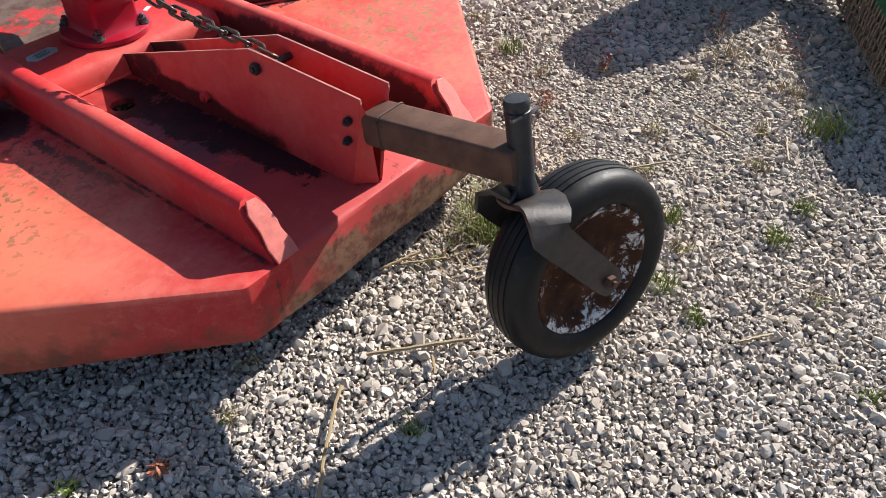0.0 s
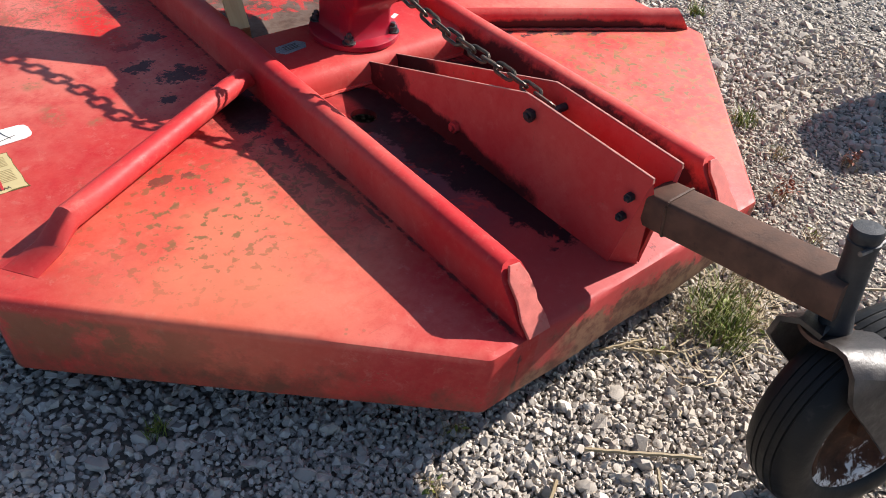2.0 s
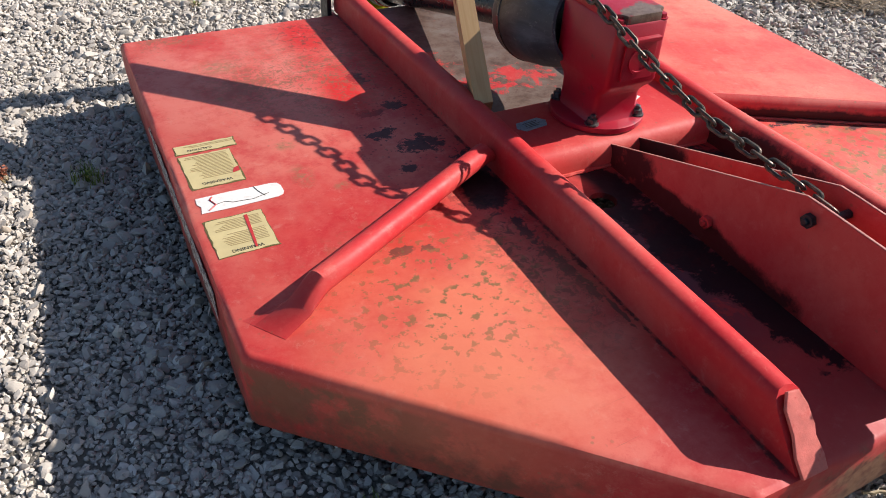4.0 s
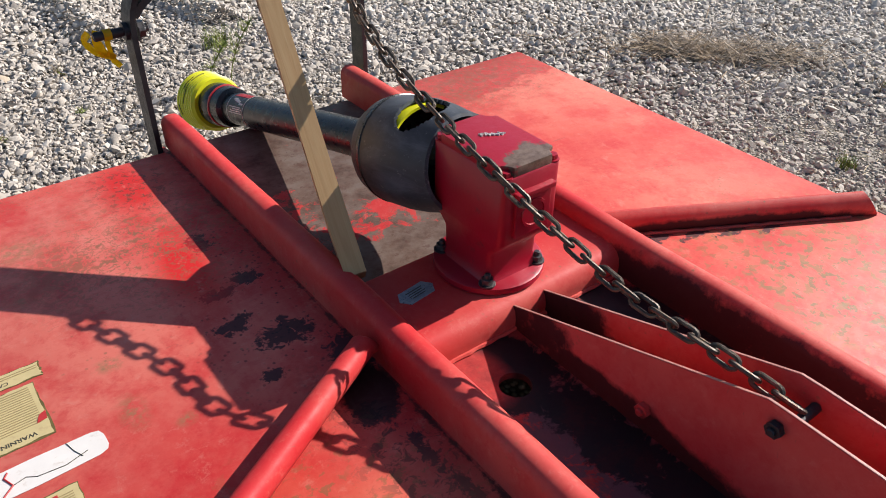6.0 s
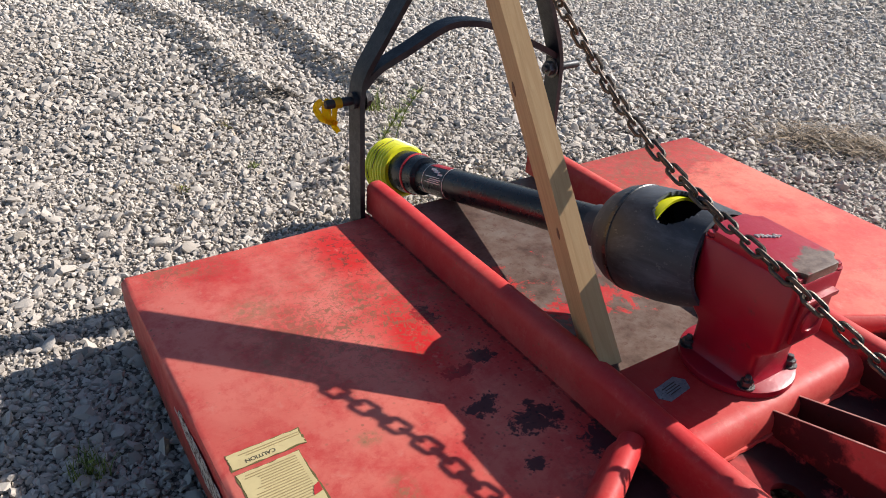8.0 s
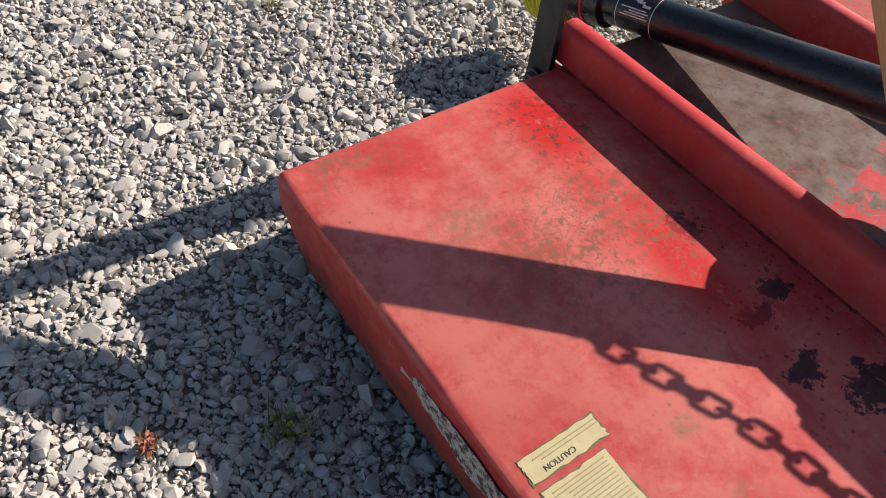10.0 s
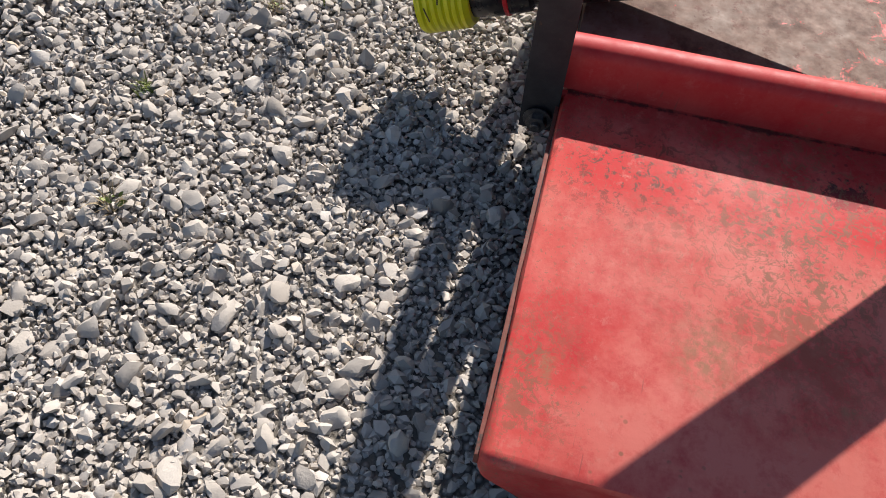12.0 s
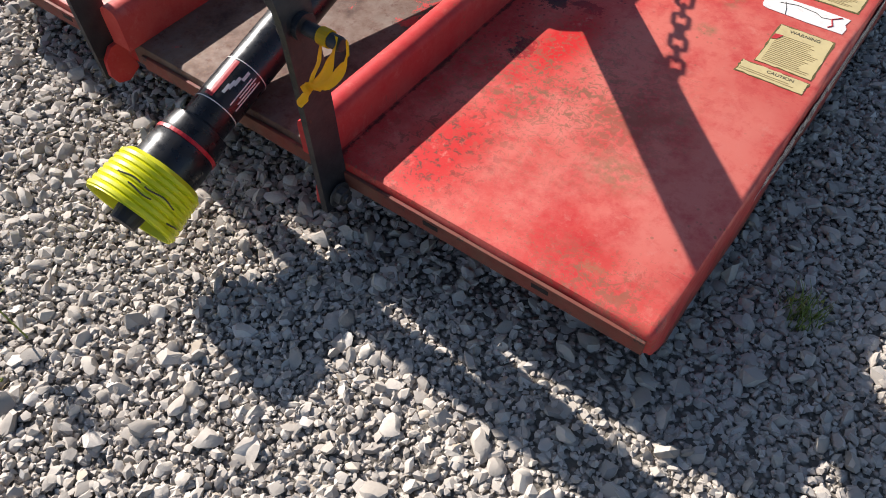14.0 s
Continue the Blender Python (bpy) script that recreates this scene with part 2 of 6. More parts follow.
        curl = k.math("MULTIPLY", k.span(curl, 0.006, 0.022, 0.8, 0), k.span(k.noise(13, 5, 0.7), 0.46, 0.51))
        flakes = k.span(k.math("ADD", k.noise(74, 7, 0.78, distort=0.6), k.math("MULTIPLY", k.noise(7, 3), 0.5)), 0.775, 0.80)
        flakes = k.math("MAXIMUM", curl, flakes)
        col = k.mix(k.math("MULTIPLY", k.math("MULTIPLY", mud, flakes), 0.85), col, (0.205, 0.11, 0.06))
        grit = k.math("MULTIPLY", k.span(k.math("ADD", y, k.span(k.noise(9, 5), 0.3, 0.7, -0.07, 0.07)), 0.70, 0.80, 0, 1), k.span(k.noise(150, 4, 0.7), 0.585, 0.62))
        col = k.mix(k.math("MULTIPLY", grit, 0.6), col, (0.20, 0.12, 0.07))
        # soft olive stains
        olive = None
        for cx, cy, rx, ry in ((-0.600, 0.196, 0.018, 0.014), (-0.602, 0.080, 0.016, 0.030), (-0.665, 0.435, 0.014, 0.012), (-0.545, 0.02, 0.014, 0.010), (-0.70, 0.775, 0.018, 0.008), (-0.64, 0.60, 0.04, 0.03)):
            one = k.near((cx, cy, 0), (rx, ry, 1), 0.7)
            olive = one if olive is None else k.math("MAXIMUM", olive, one)
        olive = k.math("MULTIPLY", olive, k.span(k.noise(60, 6, 0.7), 0.42, 0.58))
        col = k.mix(k.math("MULTIPLY", olive, 0.7), col, (0.24, 0.16, 0.08))
        lichen = k.math("MAXIMUM", k.near((-0.49, -0.32, 0), (0.17, 0.16, 1), 0.6), k.near((0.52, -0.40, 0), (0.26, 0.26, 1), 0.6))
        round_spots = k.span(k.noise(48, 5, 0.62), 0.555, 0.585)
        round_spots = k.math("MULTIPLY", round_spots, k.span(k.noise(12, 4), 0.38, 0.48))
        col = k.mix(k.math("MULTIPLY", k.math("MULTIPLY", lichen, round_spots), 0.85), col, (0.17, 0.115, 0.048))
        # ochre spots on the far rear panel and scattered dark specks on that side
        far = k.math("MULTIPLY", k.near((0.56, -0.38, 0), (0.24, 0.21, 1), 0.6), k.span(k.noise(33, 4, 0.58), 0.57, 0.59))
        col = k.mix(k.math("MULTIPLY", far, 0.75), col, (0.24, 0.13, 0.05))
        sparse = k.math("MULTIPLY", k.math("GREATER_THAN", x, 0.285), k.span(k.math("ADD", k.voronoi(21), k.math("MULTIPLY", k.noise(60, 5, 0.7), 0.9)), 0.52, 0.55, 1, 0))
        sparse = k.math("MULTIPLY", sparse, k.span(k.noise(9, 4), 0.56, 0.62))
        col = k.mix(k.math("MULTIPLY", sparse, 0.7), col, (0.20, 0.085, 0.05))
        # soil and rust on the skirts' lower part
        low = k.span(k.math("ADD", k.axis("Z"), k.span(k.noise(16, 6, 0.7), 0.3, 0.7, -0.05, 0.05)), -0.125, -0.070, 0.85, 0)
        tail_end = k.math("LESS_THAN", k.math("ADD", y, k.span(k.noise(20, 5), 0.3, 0.7, -0.02, 0.02)), -0.788)
        moss = k.math("MULTIPLY", k.near((-0.76, -0.40, -0.06), (0.20, 0.20, 0.08), 0.6), k.span(k.noise(15, 6, 0.7), 0.40, 0.52))
        col = k.mix(k.math("MULTIPLY", moss, k.span(k.axis("Z"), -0.014, -0.022, 0, 0.75)), col, (0.12, 0.085, 0.04))
        soil = k.math("MULTIPLY", tail_end, k.span(k.math("SUBTRACT", k.noise(13, 6, 0.7), k.math("MULTIPLY", k.axis("Z"), 3.2)), 0.60, 0.70))
        soil = k.math("MULTIPLY", soil, k.span(k.math("ADD", x, k.span(k.noise(7, 4), 0.3, 0.7, -0.08, 0.08)), -0.27, -0.17))
        soil = k.math("MULTIPLY", soil, k.span(k.axis("Z"), 0.0, -0.008))
        col = k.mix(low, col, k.mix(k.span(k.noise(22, 5, 0.7), 0.42, 0.58), (0.10, 0.055, 0.035), (0.25, 0.05, 0.035)))
        col = k.mix(k.math("MULTIPLY", soil, 0.9), col, k.mix(k.span(k.noise(40, 5, 0.7), 0.42, 0.58), (0.045, 0.032, 0.022), (0.17, 0.115, 0.070)))
        edge = k.span(k.math("ADD", k.axis("Z"), k.span(k.noise(30, 5, 0.7), 0.3, 0.7, -0.012, 0.012)), -0.016, -0.006, 0.12, 0)
        col = k.mix(edge, col, (0.24, 0.05, 0.035))
        rough = k.math("ADD", rough, k.math("MULTIPLY", bare, 0.16))
    dents = k.math("ADD", k.math("MULTIPLY", k.noise(5, 3), 3.0), k.math("MULTIPLY", k.noise(90, 4), 0.35))
    if oil_shade_spots:
        # black gear oil on inner faces; on the far ribs it also paints shade
        blackened = None
        for spot in oil_shade_spots:
            one = k.near(*spot, 0.3)
            blackened = one if blackened is None else k.math("MAXIMUM", blackened, one)
        blackened = k.span(k.math("ADD", blackened, k.span(k.noise(12, 7, 0.7), 0.3, 0.7, -0.45, 0.35)), 0.35, 0.75)
        col = k.mix(k.math("MULTIPLY", blackened, 0.92), col, (0.014, 0.010, 0.012))
    metal = k.math("MULTIPLY", bare, 0.35) if deck else 0.0
    return k.done(col, rough, metal, bump=dents, strength=0.2, depth=0.004, spec=0.24 if deck else 0.22)


def steel(name, a, b, rough=0.6, metal=0.3, scale=18, fleck=None, amount=0.62):
    k = Nodes(name)
    col = k.mix(k.span(k.noise(scale, 6, 0.7), 0.35, 0.65), a, b)
    if fleck:
        col = k.mix(k.span(k.noise(scale * 2.1, 7, 0.75), amount, amount + 0.05), col, fleck)
    return k.done(col, k.span(k.noise(scale * 3, 4), 0.3, 0.7, rough - 0.12, rough + 0.12), metal, bump=k.noise(scale * 9, 5, 0.7), strength=0.35, depth=0.0015)


def plain(name, colour, rough=0.5, vary=0.15, scale=25, bump=0.15, dirt=None, spec=0.5):
    k = Nodes(name)
    dark = tuple(c * (1 - vary) for c in colour)
    col = k.mix(k.span(k.noise(scale, 5), 0.35, 0.65), dark, colour)
    if dirt:
        col = k.mix(k.span(k.noise(scale * 1.7, 6, 0.75), 0.57, 0.68, 0, 0.8), col, dirt)
    return k.done(col, k.span(k.noise(scale * 2, 3), 0.3, 0.7, rough - 0.08, rough + 0.08), bump=k.noise(scale * 8, 3), strength=bump, depth=0.0015, spec=spec)


def streaked(name):
    """Dark rubber, greyed in long streaks down its length."""
    k = Nodes(name)
    m = k.add("ShaderNodeMapping")
    k.link(k.pos, m.inputs[0])
    m.inputs["Scale"].default_value = (11, 11, 4)
    streak = k.noise(1.3, 6, 0.7, m.outputs[0], 0.6)
    col = k.ramp(streak, (0.3, (0.014, 0.017, 0.023)), (0.5, (0.034, 0.040, 0.052)), (0.68, (0.095, 0.107, 0.128)))
    col = k.mix(k.span(k.noise(70, 5, 0.75), 0.6, 0.68, 0, 0.6), col, (0.20, 0.20, 0.20))
    return k.done(col, k.span(streak, 0.3, 0.7, 0.5, 0.7), bump=k.noise(30, 5), strength=0.2, depth=0.002)


def flaking_rim():
    """Rust-brown steel with what is left of its white paint, most of it near the edge."""
    k = Nodes("rusted_rim")
    col = k.ramp(k.noise(26, 6, 0.7), (0.35, (0.030, 0.014, 0.009)), (0.55, (0.066, 0.028, 0.016)), (0.75, (0.12, 0.05, 0.026)))
    m = k.add("ShaderNodeVectorMath", operation="MULTIPLY")
    k.link(k.pos, m.inputs[0])
    m.inputs[1].default_value = (1, 1, 0)
    n = k.add("ShaderNodeVectorMath", operation="LENGTH")
    k.link(m.outputs[0], n.inputs[0])
    bias = k.span(n.outputs["Value"], 0.080, 0.106, -0.055, 0.030)
    bias = k.math("ADD", bias, k.span(k.axis("Y"), -0.10, 0.05, 0.04, 0.0))
    paint = k.span(k.math("ADD", k.noise(36, 10, 0.82, distort=0.25), bias), 0.565, 0.60)
    col = k.mix(paint, col, (0.66, 0.64, 0.62))
    return k.done(col, 0.65, bump=k.math("ADD", paint, k.noise(150, 4)), strength=0.3, depth=0.0015, spec=0.08)


def wood():
    k = Nodes("timber")
    m = k.add("ShaderNodeMapping")
    k.link(k.pos, m.inputs[0])
    m.inputs["Scale"].default_value = (28, 28, 1.6)
    grain = k.noise(2.2, 5, 0.65, m.outputs[0], 1.2)
    col = k.ramp(grain, (0.28, (0.40, 0.225, 0.095)), (0.5, (0.48, 0.29, 0.13)), (0.72, (0.54, 0.35, 0.17)))
    col = k.mix(k.span(k.voronoi(9, where=k.pos), 0.05, 0.11, 0.75, 0), col, (0.14, 0.06, 0.025))
    col = k.mix(k.span(k.noise(7, 5), 0.6, 0.75, 0, 0.5), col, (0.20, 0.13, 0.08))
    return k.done(col, 0.7, bump=grain, strength=0.25, depth=0.0015)


def stone(name, ground=False):
    """Crushed pale limestone; each stone takes its own tone."""
    k = Nodes(name)
    if ground:
        tone = k.voronoi(80, out="Color")
        r = k.add("ShaderNodeSeparateXYZ")
        k.link(tone, r.inputs[0])
        pick = r.outputs[0]
        rise = k.math("ADD", k.span(k.voronoi(80), 0, 0.6, 1, 0), k.math("MULTIPLY", k.noise(150, 3), 0.4))
    else:
        pick = k.add("ShaderNodeNewGeometry").outputs["Random Per Island"]
        rise = k.math("ADD", k.noise(70, 4), k.math("MULTIPLY", k.noise(330, 3), 0.5))
    col = k.ramp(pick, (0.0, (0.25, 0.222, 0.195)), (0.10, (0.37, 0.327, 0.285)), (0.5, (0.49, 0.434, 0.376)),
                 (0.84, (0.575, 0.513, 0.446)), (0.96, (0.66, 0.602, 0.54)), (1.0, (0.47, 0.37, 0.265)))
    col = k.mix(k.span(k.noise(45, 5, 0.7), 0.4, 0.7, 0, 0.35), col, (0.34, 0.30, 0.26))
    col = k.mix(k.span(k.noise(0.9, 3), 0.45, 0.7, 0, 0.45), col, (0.37, 0.325, 0.275))
    # the open yard beyond is paler
    col = k.mix(k.span(k.math("ADD", k.axis("X"), k.math("MULTIPLY", k.axis("Y"), 0.8)), 1.6, 2.6, 0, 0.5), col, (0.68, 0.62, 0.55))
    dusty = k.math("MULTIPLY", k.near((1.0, -0.9, 0), (1.1, 0.9, 4), 0.6), k.span(k.noise(3.5, 5, 0.7), 0.35, 0.6, 0.15, 0.6))
    col = k.mix(dusty, col, (0.40, 0.33, 0.25))
    if ground:
        # dark gaps between the stones: crevice shadow painted in
        col = k.mix(k.span(k.voronoi(80), 0.25, 0.55, 0, 0.9), col, (0.09, 0.078, 0.064))
    return k.done(col, 0.85, bump=rise, strength=0.9 if ground else 0.55, depth=0.012 if ground else 0.0025, spec=0.25)


def leaf_mat(name, a, b):
    k = Nodes(name)
    pick = k.add("ShaderNodeNewGeometry").outputs["Random Per Island"]
    k.bsdf.inputs["Transmission Weight"].default_value = 0.0
    return k.done(k.mix(pick, a, b), 0.6, bump=k.noise(90, 3), strength=0.2)


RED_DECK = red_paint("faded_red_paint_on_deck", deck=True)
RED = red_paint("faded_red_paint")
RED_PLATE = red_paint("dull_crimson_paint", oil_shade_spots=(((0, -0.30, 0.0), (1.0, 0.30, 0.045)), ((0, -0.12, 0.02), (1.0, 0.13, 0.085))), dull=0.15)
BLEACHED = plain("bleached_red_paint", (0.62, 0.15, 0.12), 0.5, 0.25, 45, 0.2, (0.50, 0.05, 0.045))
WELD = plain("dirty_weld", (0.34, 0.05, 0.04), 0.7, 0.4, 60, 0.3, (0.09, 0.055, 0.035))
PALE_EDGE = plain("scuffed_sunlit_edge", (0.55, 0.24, 0.19), 0.45, 0.35, 60, 0.2, (0.40, 0.06, 0.05))
# far main rib: black on its inner face is oil with painted shade
RED_OIL_SHADE = red_paint("red_paint_with_oil_and_shade", oil_shade_spots=(((0.205, -0.45, 0.02), (0.034, 0.42, 0.07)),))
# far cross rib: the black foot paints the shade on its rear side
RED_SHADED_FOOT = red_paint("red_paint_with_shaded_foot", oil_shade_spots=(((0.48, -0.14, 0.0), (0.42, 0.22, 0.028)),))
RED_BOX = red_paint("crimson_paint", fresh=True)
RED_COVER = red_paint("crimson_paint_worn_to_brown", fresh=True, worn=((0.015, -0.088, 0.29), (0.060, 0.047, 0.06)))
ARM = plain("rusty_brown_steel", (0.125, 0.067, 0.047), 0.7, 0.4, 22, 0.3, (0.055, 0.032, 0.024), 0.15)
STEEL = steel("dark_worn_steel", (0.014, 0.015, 0.019), (0.032, 0.032, 0.036), 0.5, 0.25, 22, (0.09, 0.05, 0.03), 0.64)
FORK = steel("black_painted_fork", (0.022, 0.019, 0.018), (0.055, 0.043, 0.038), 0.42, 0.2, 24, (0.13, 0.11, 0.10), 0.68)
BOLT = steel("greasy_bolt_steel", (0.05, 0.048, 0.05), (0.16, 0.15, 0.145), 0.38, 0.7, 60)
LINK = steel("chain_steel", (0.05, 0.041, 0.034), (0.15, 0.115, 0.085), 0.42, 0.6, 70, (0.14, 0.075, 0.04), 0.55)
RUBBER = plain("tyre_rubber", (0.009, 0.009, 0.010), 0.5, 0.4, 30, 0.25, (0.024, 0.022, 0.020), 0.22)
RIM = flaking_rim()
PLASTIC = plain("black_plastic", (0.014, 0.014, 0.016), 0.3, 0.3, 30, 0.05)
BELL = streaked("weathered_grey_rubber")
YELLOW = plain("yellow_plastic", (0.72, 0.70, 0.012), 0.4, 0.12, 20, 0.1)
RIBBON = plain("yellow_ribbon", (0.85, 0.52, 0.005), 0.45, 0.15, 30, 0.1)
# thin film: light comes through from behind
thin_film = RIBBON.node_tree.nodes.new("ShaderNodeBsdfTranslucent")
thin_film.inputs[0].default_value = (0.90, 0.55, 0.005, 1)
film_mix = RIBBON.node_tree.nodes.new("ShaderNodeMixShader")
RIBBON.node_tree.links.new(RIBBON.node_tree.nodes["Principled BSDF"].outputs[0], film_mix.inputs[1])
RIBBON.node_tree.links.new(thin_film.outputs[0], film_mix.inputs[2])
RIBBON.node_tree.links.new(film_mix.outputs[0], RIBBON.node_tree.nodes["Material Output"].inputs[0])
CREAM = plain("aged_cream_label", (0.52, 0.42, 0.21), 0.45, 0.12, 30, 0.05, (0.40, 0.29, 0.15))
WHITE = plain("white_label", (0.70, 0.66, 0.62), 0.4, 0.06, 30, 0.05, (0.52, 0.44, 0.38))
INK = plain("dark_ink", (0.06, 0.05, 0.035), 0.5, 0.1)
PRINT = plain("faint_brown_print", (0.33, 0.25, 0.12), 0.5, 0.1)
GRIME = plain("olive_grime", (0.13, 0.105, 0.03), 0.6, 0.3, 60, 0.2, (0.30, 0.06, 0.04))
SCUFF = plain("red_scuff", (0.45, 0.03, 0.03), 0.5, 0.1)
TAG = steel("stamped_metal_tag", (0.22, 0.29, 0.34), (0.40, 0.46, 0.50), 0.35, 0.6, 90)
LIP = steel("rusty_red_lip", (0.20, 0.04, 0.028), (0.15, 0.062, 0.04), 0.7, 0.1, 16, (0.07, 0.04, 0.03), 0.58)
PEEL = steel("peeling_label", (0.40, 0.36, 0.31), (0.62, 0.58, 0.52), 0.6, 0.0, 34, (0.10, 0.045, 0.04), 0.49)
TIMBER = wood()
GRAVEL = stone("limestone_gravel")
GROUND = stone("gravel_bed", ground=True)
GREEN = plain("dark_green_paint", (0.008, 0.10, 0.032), 0.3, 0.2, 8, 0.05)
TAN_CHAIN = plain("dusty_chain", (0.22, 0.175, 0.12), 0.6, 0.4, 60, 0.2)
RIM_GREY = plain("pale_rim_paint", (0.34, 0.36, 0.36), 0.45, 0.15)
GRASS = leaf_mat("weed_green", (0.08, 0.13, 0.015), (0.26, 0.28, 0.05))
STRAW = leaf_mat("dry_straw", (0.24, 0.17, 0.09), (0.40, 0.31, 0.17))
DRY_BROWN = leaf_mat("dry_brown_stems", (0.10, 0.065, 0.04), (0.24, 0.175, 0.115))
STRAW_MAT = leaf_mat("old_brown_straw", (0.025, 0.014, 0.009), (0.34, 0.235, 0.13))
DEAD = leaf_mat("dead_leaf", (0.30, 0.08, 0.03), (0.22, 0.07, 0.035))
BLACK_SLOT = plain("dark_recess", (0.01, 0.009, 0.009), 0.8, 0.1)


# ---- mesh helpers ----
def part(name, bm, material, parent=None, label="", smooth=False, m=None):
    """Links a bmesh as one mesh object under a thing or a part."""
    bmesh.ops.recalc_face_normals(bm, faces=bm.faces)
    me = bpy.data.meshes.new(name)
    bm.to_mesh(me)
    bm.free()
    if smooth:
        me.polygons.foreach_set("use_smooth", [True] * len(me.polygons))
        me.set_sharp_from_angle(angle=radians(38))
    me.materials.append(material)
    ob = new(name, me)
    if parent is not None:
        ob.parent = parent
    if m is not None:
        ob.matrix_basis = m
    if label:
        tagged(ob, label)
    return ob


def soften(bm, width, segments=2, angle=30):
    edges = [e for e in bm.edges if len(e.link_faces) == 2 and e.calc_face_angle(0) > radians(angle)]
    bmesh.ops.bevel(bm, geom=edges, offset=width, segments=segments, profile=0.7, affect="EDGES", clamp_overlap=True)
    return bm


def box(x, y, z, m=None, bevel=0.0, bm=None):
    """A box with its centre at m's origin."""
    b = bmesh.new()
    bmesh.ops.create_cube(b, size=1)
    bmesh.ops.scale(b, vec=(x, y, z), verts=b.verts)
    if bevel:
        soften(b, bevel)
    if m is not None:
        bmesh.ops.transform(b, matrix=m, verts=b.verts)
    return merge(bm, b)


def merge(bm, b):
    if bm is None:
        return b
    me = bpy.data.meshes.new("tmp")
    b.to_mesh(me)
    b.free()
    bm.from_mesh(me)
    bpy.data.meshes.remove(me)
    return bm


def prism(points, depth, m=None, bevel=0.0, bm=None):
    """An outline in x, y, extruded by depth along z."""
    b = bmesh.new()
    f = b.faces.new([b.verts.new((x, y, 0)) for x, y in points])
    got = bmesh.ops.extrude_face_region(b, geom=[f])
    bmesh.ops.translate(b, vec=(0, 0, depth), verts=[v for v in got["geom"] if isinstance(v, bmesh.types.BMVert)])
    if bevel:
        bmesh.ops.recalc_face_normals(b, faces=b.faces)
        soften(b, bevel)
    if m is not None:
        bmesh.ops.transform(b, matrix=m, verts=b.verts)
    return merge(bm, b)


def lathe(profile, steps=32, m=None, bm=None, arc=360.0, capped=True):
    """(radius, height) pairs turned about z."""
    b = bmesh.new()
    n = steps if arc >= 360 else steps + 1
    rings = []
    for r, z in profile:
        rings.append([b.verts.new((r * math.cos(radians(arc) * i / steps), r * math.sin(radians(arc) * i / steps), z)) for i in range(n)])
    for a, c in zip(rings, rings[1:]):
        for i in range(steps):
            j = (i + 1) % n
            b.faces.new((a[i], a[j], c[j], c[i]))
    if arc >= 360 and capped:
        for ring, r in ((rings[0], profile[0][0]), (rings[-1], profile[-1][0])):
            if r > 1e-4:
                b.faces.new(ring)
    bmesh.ops.remove_doubles(b, verts=b.verts, dist=1e-5)
    if m is not None:
        bmesh.ops.transform(b, matrix=m, verts=b.verts)
    return merge(bm, b)


def sweep(points, section, ups=None, closed=False, bm=None):
    """A section (list of u, v) swept along points; v follows ups or z."""
    b = bmesh.new()
    pts = [Vector(p) for p in points]
    rings = []
    n = len(pts)
    for i, p in enumerate(pts):
        a, c = pts[(i - 1) % n if closed else max(i - 1, 0)], pts[(i + 1) % n if closed else min(i + 1, n - 1)]
        d = (c - a).normalized()
        up = Vector(ups) if ups else Vector((0, 0, 1))
        side = d.cross(up).normalized()
        up = side.cross(d).normalized()
        rings.append([b.verts.new(p + side * u + up * v) for u, v in section])
    k = len(section)
    for i in range(n if closed else n - 1):
        a, c = rings[i], rings[(i + 1) % n]
        for j in range(k):
            b.faces.new((a[j], a[(j + 1) % k], c[(j + 1) % k], c[j]))
    if not closed:
        b.faces.new(rings[0])
        b.faces.new(rings[-1])
    return merge(bm, b)


def circle(r, n=10):
    return [(r * math.cos(2 * math.pi * i / n), r * math.sin(2 * math.pi * i / n)) for i in range(n)]


def along(a, b):
    """A pose at a whose z axis points to b."""
    return Matrix.Translation(a) @ (Vector(b) - Vector(a)).to_track_quat("Z", "Y").to_matrix().to_4x4()


def hex_bolt(r, h, washer=True, stud=0.0):
    """A hexagon head or nut on a washer, standing on z = 0."""
    bm = lathe([(0, 0), (r * 1.55, 0), (r * 1.55, 0.0025), (0, 0.0025)], 16) if washer else None
    z0 = 0.0024 if washer else 0.0
    bm = prism([(r * 1.15 * math.cos(math.pi / 3 * i), r * 1.15 * math.sin(math.pi / 3 * i)) for i in range(6)], h, Matrix.Translation((0, 0, z0)), 0.0012, bm)
    if stud:
        bm = lathe([(0, 0), (r * 0.58, 0), (r * 0.58, z0 + h + stud), (r * 0.45, z0 + h + stud + 0.001), (0, z0 + h + stud + 0.001)], 10, None, bm)
    return bm


def smooth_path(points, count):
    """Points spread evenly along a Catmull-Rom curve through those given."""
    p = [Vector(q) for q in points]
    p = [2 * p[0] - p[1]] + p + [2 * p[-1] - p[-2]]
    fine = []
    for i in range(1, len(p) - 2):
        for s in range(24):
            t = s / 24
            fine.append(0.5 * ((2 * p[i]) + (p[i + 1] - p[i - 1]) * t + (2 * p[i - 1] - 5 * p[i] + 4 * p[i + 1] - p[i + 2]) * t * t + (3 * p[i] - p[i - 1] - 3 * p[i + 1] + p[i + 2]) * t**3))
    fine.append(p[-2])
    d = np.r_[0, np.cumsum([(b - a).length for a, b in zip(fine, fine[1:])])]
    at = np.linspace(0, d[-1], count)
    return [Vector([np.interp(s, d, [f[k] for f in fine]) for k in range(3)]) for s in at], d[-1]


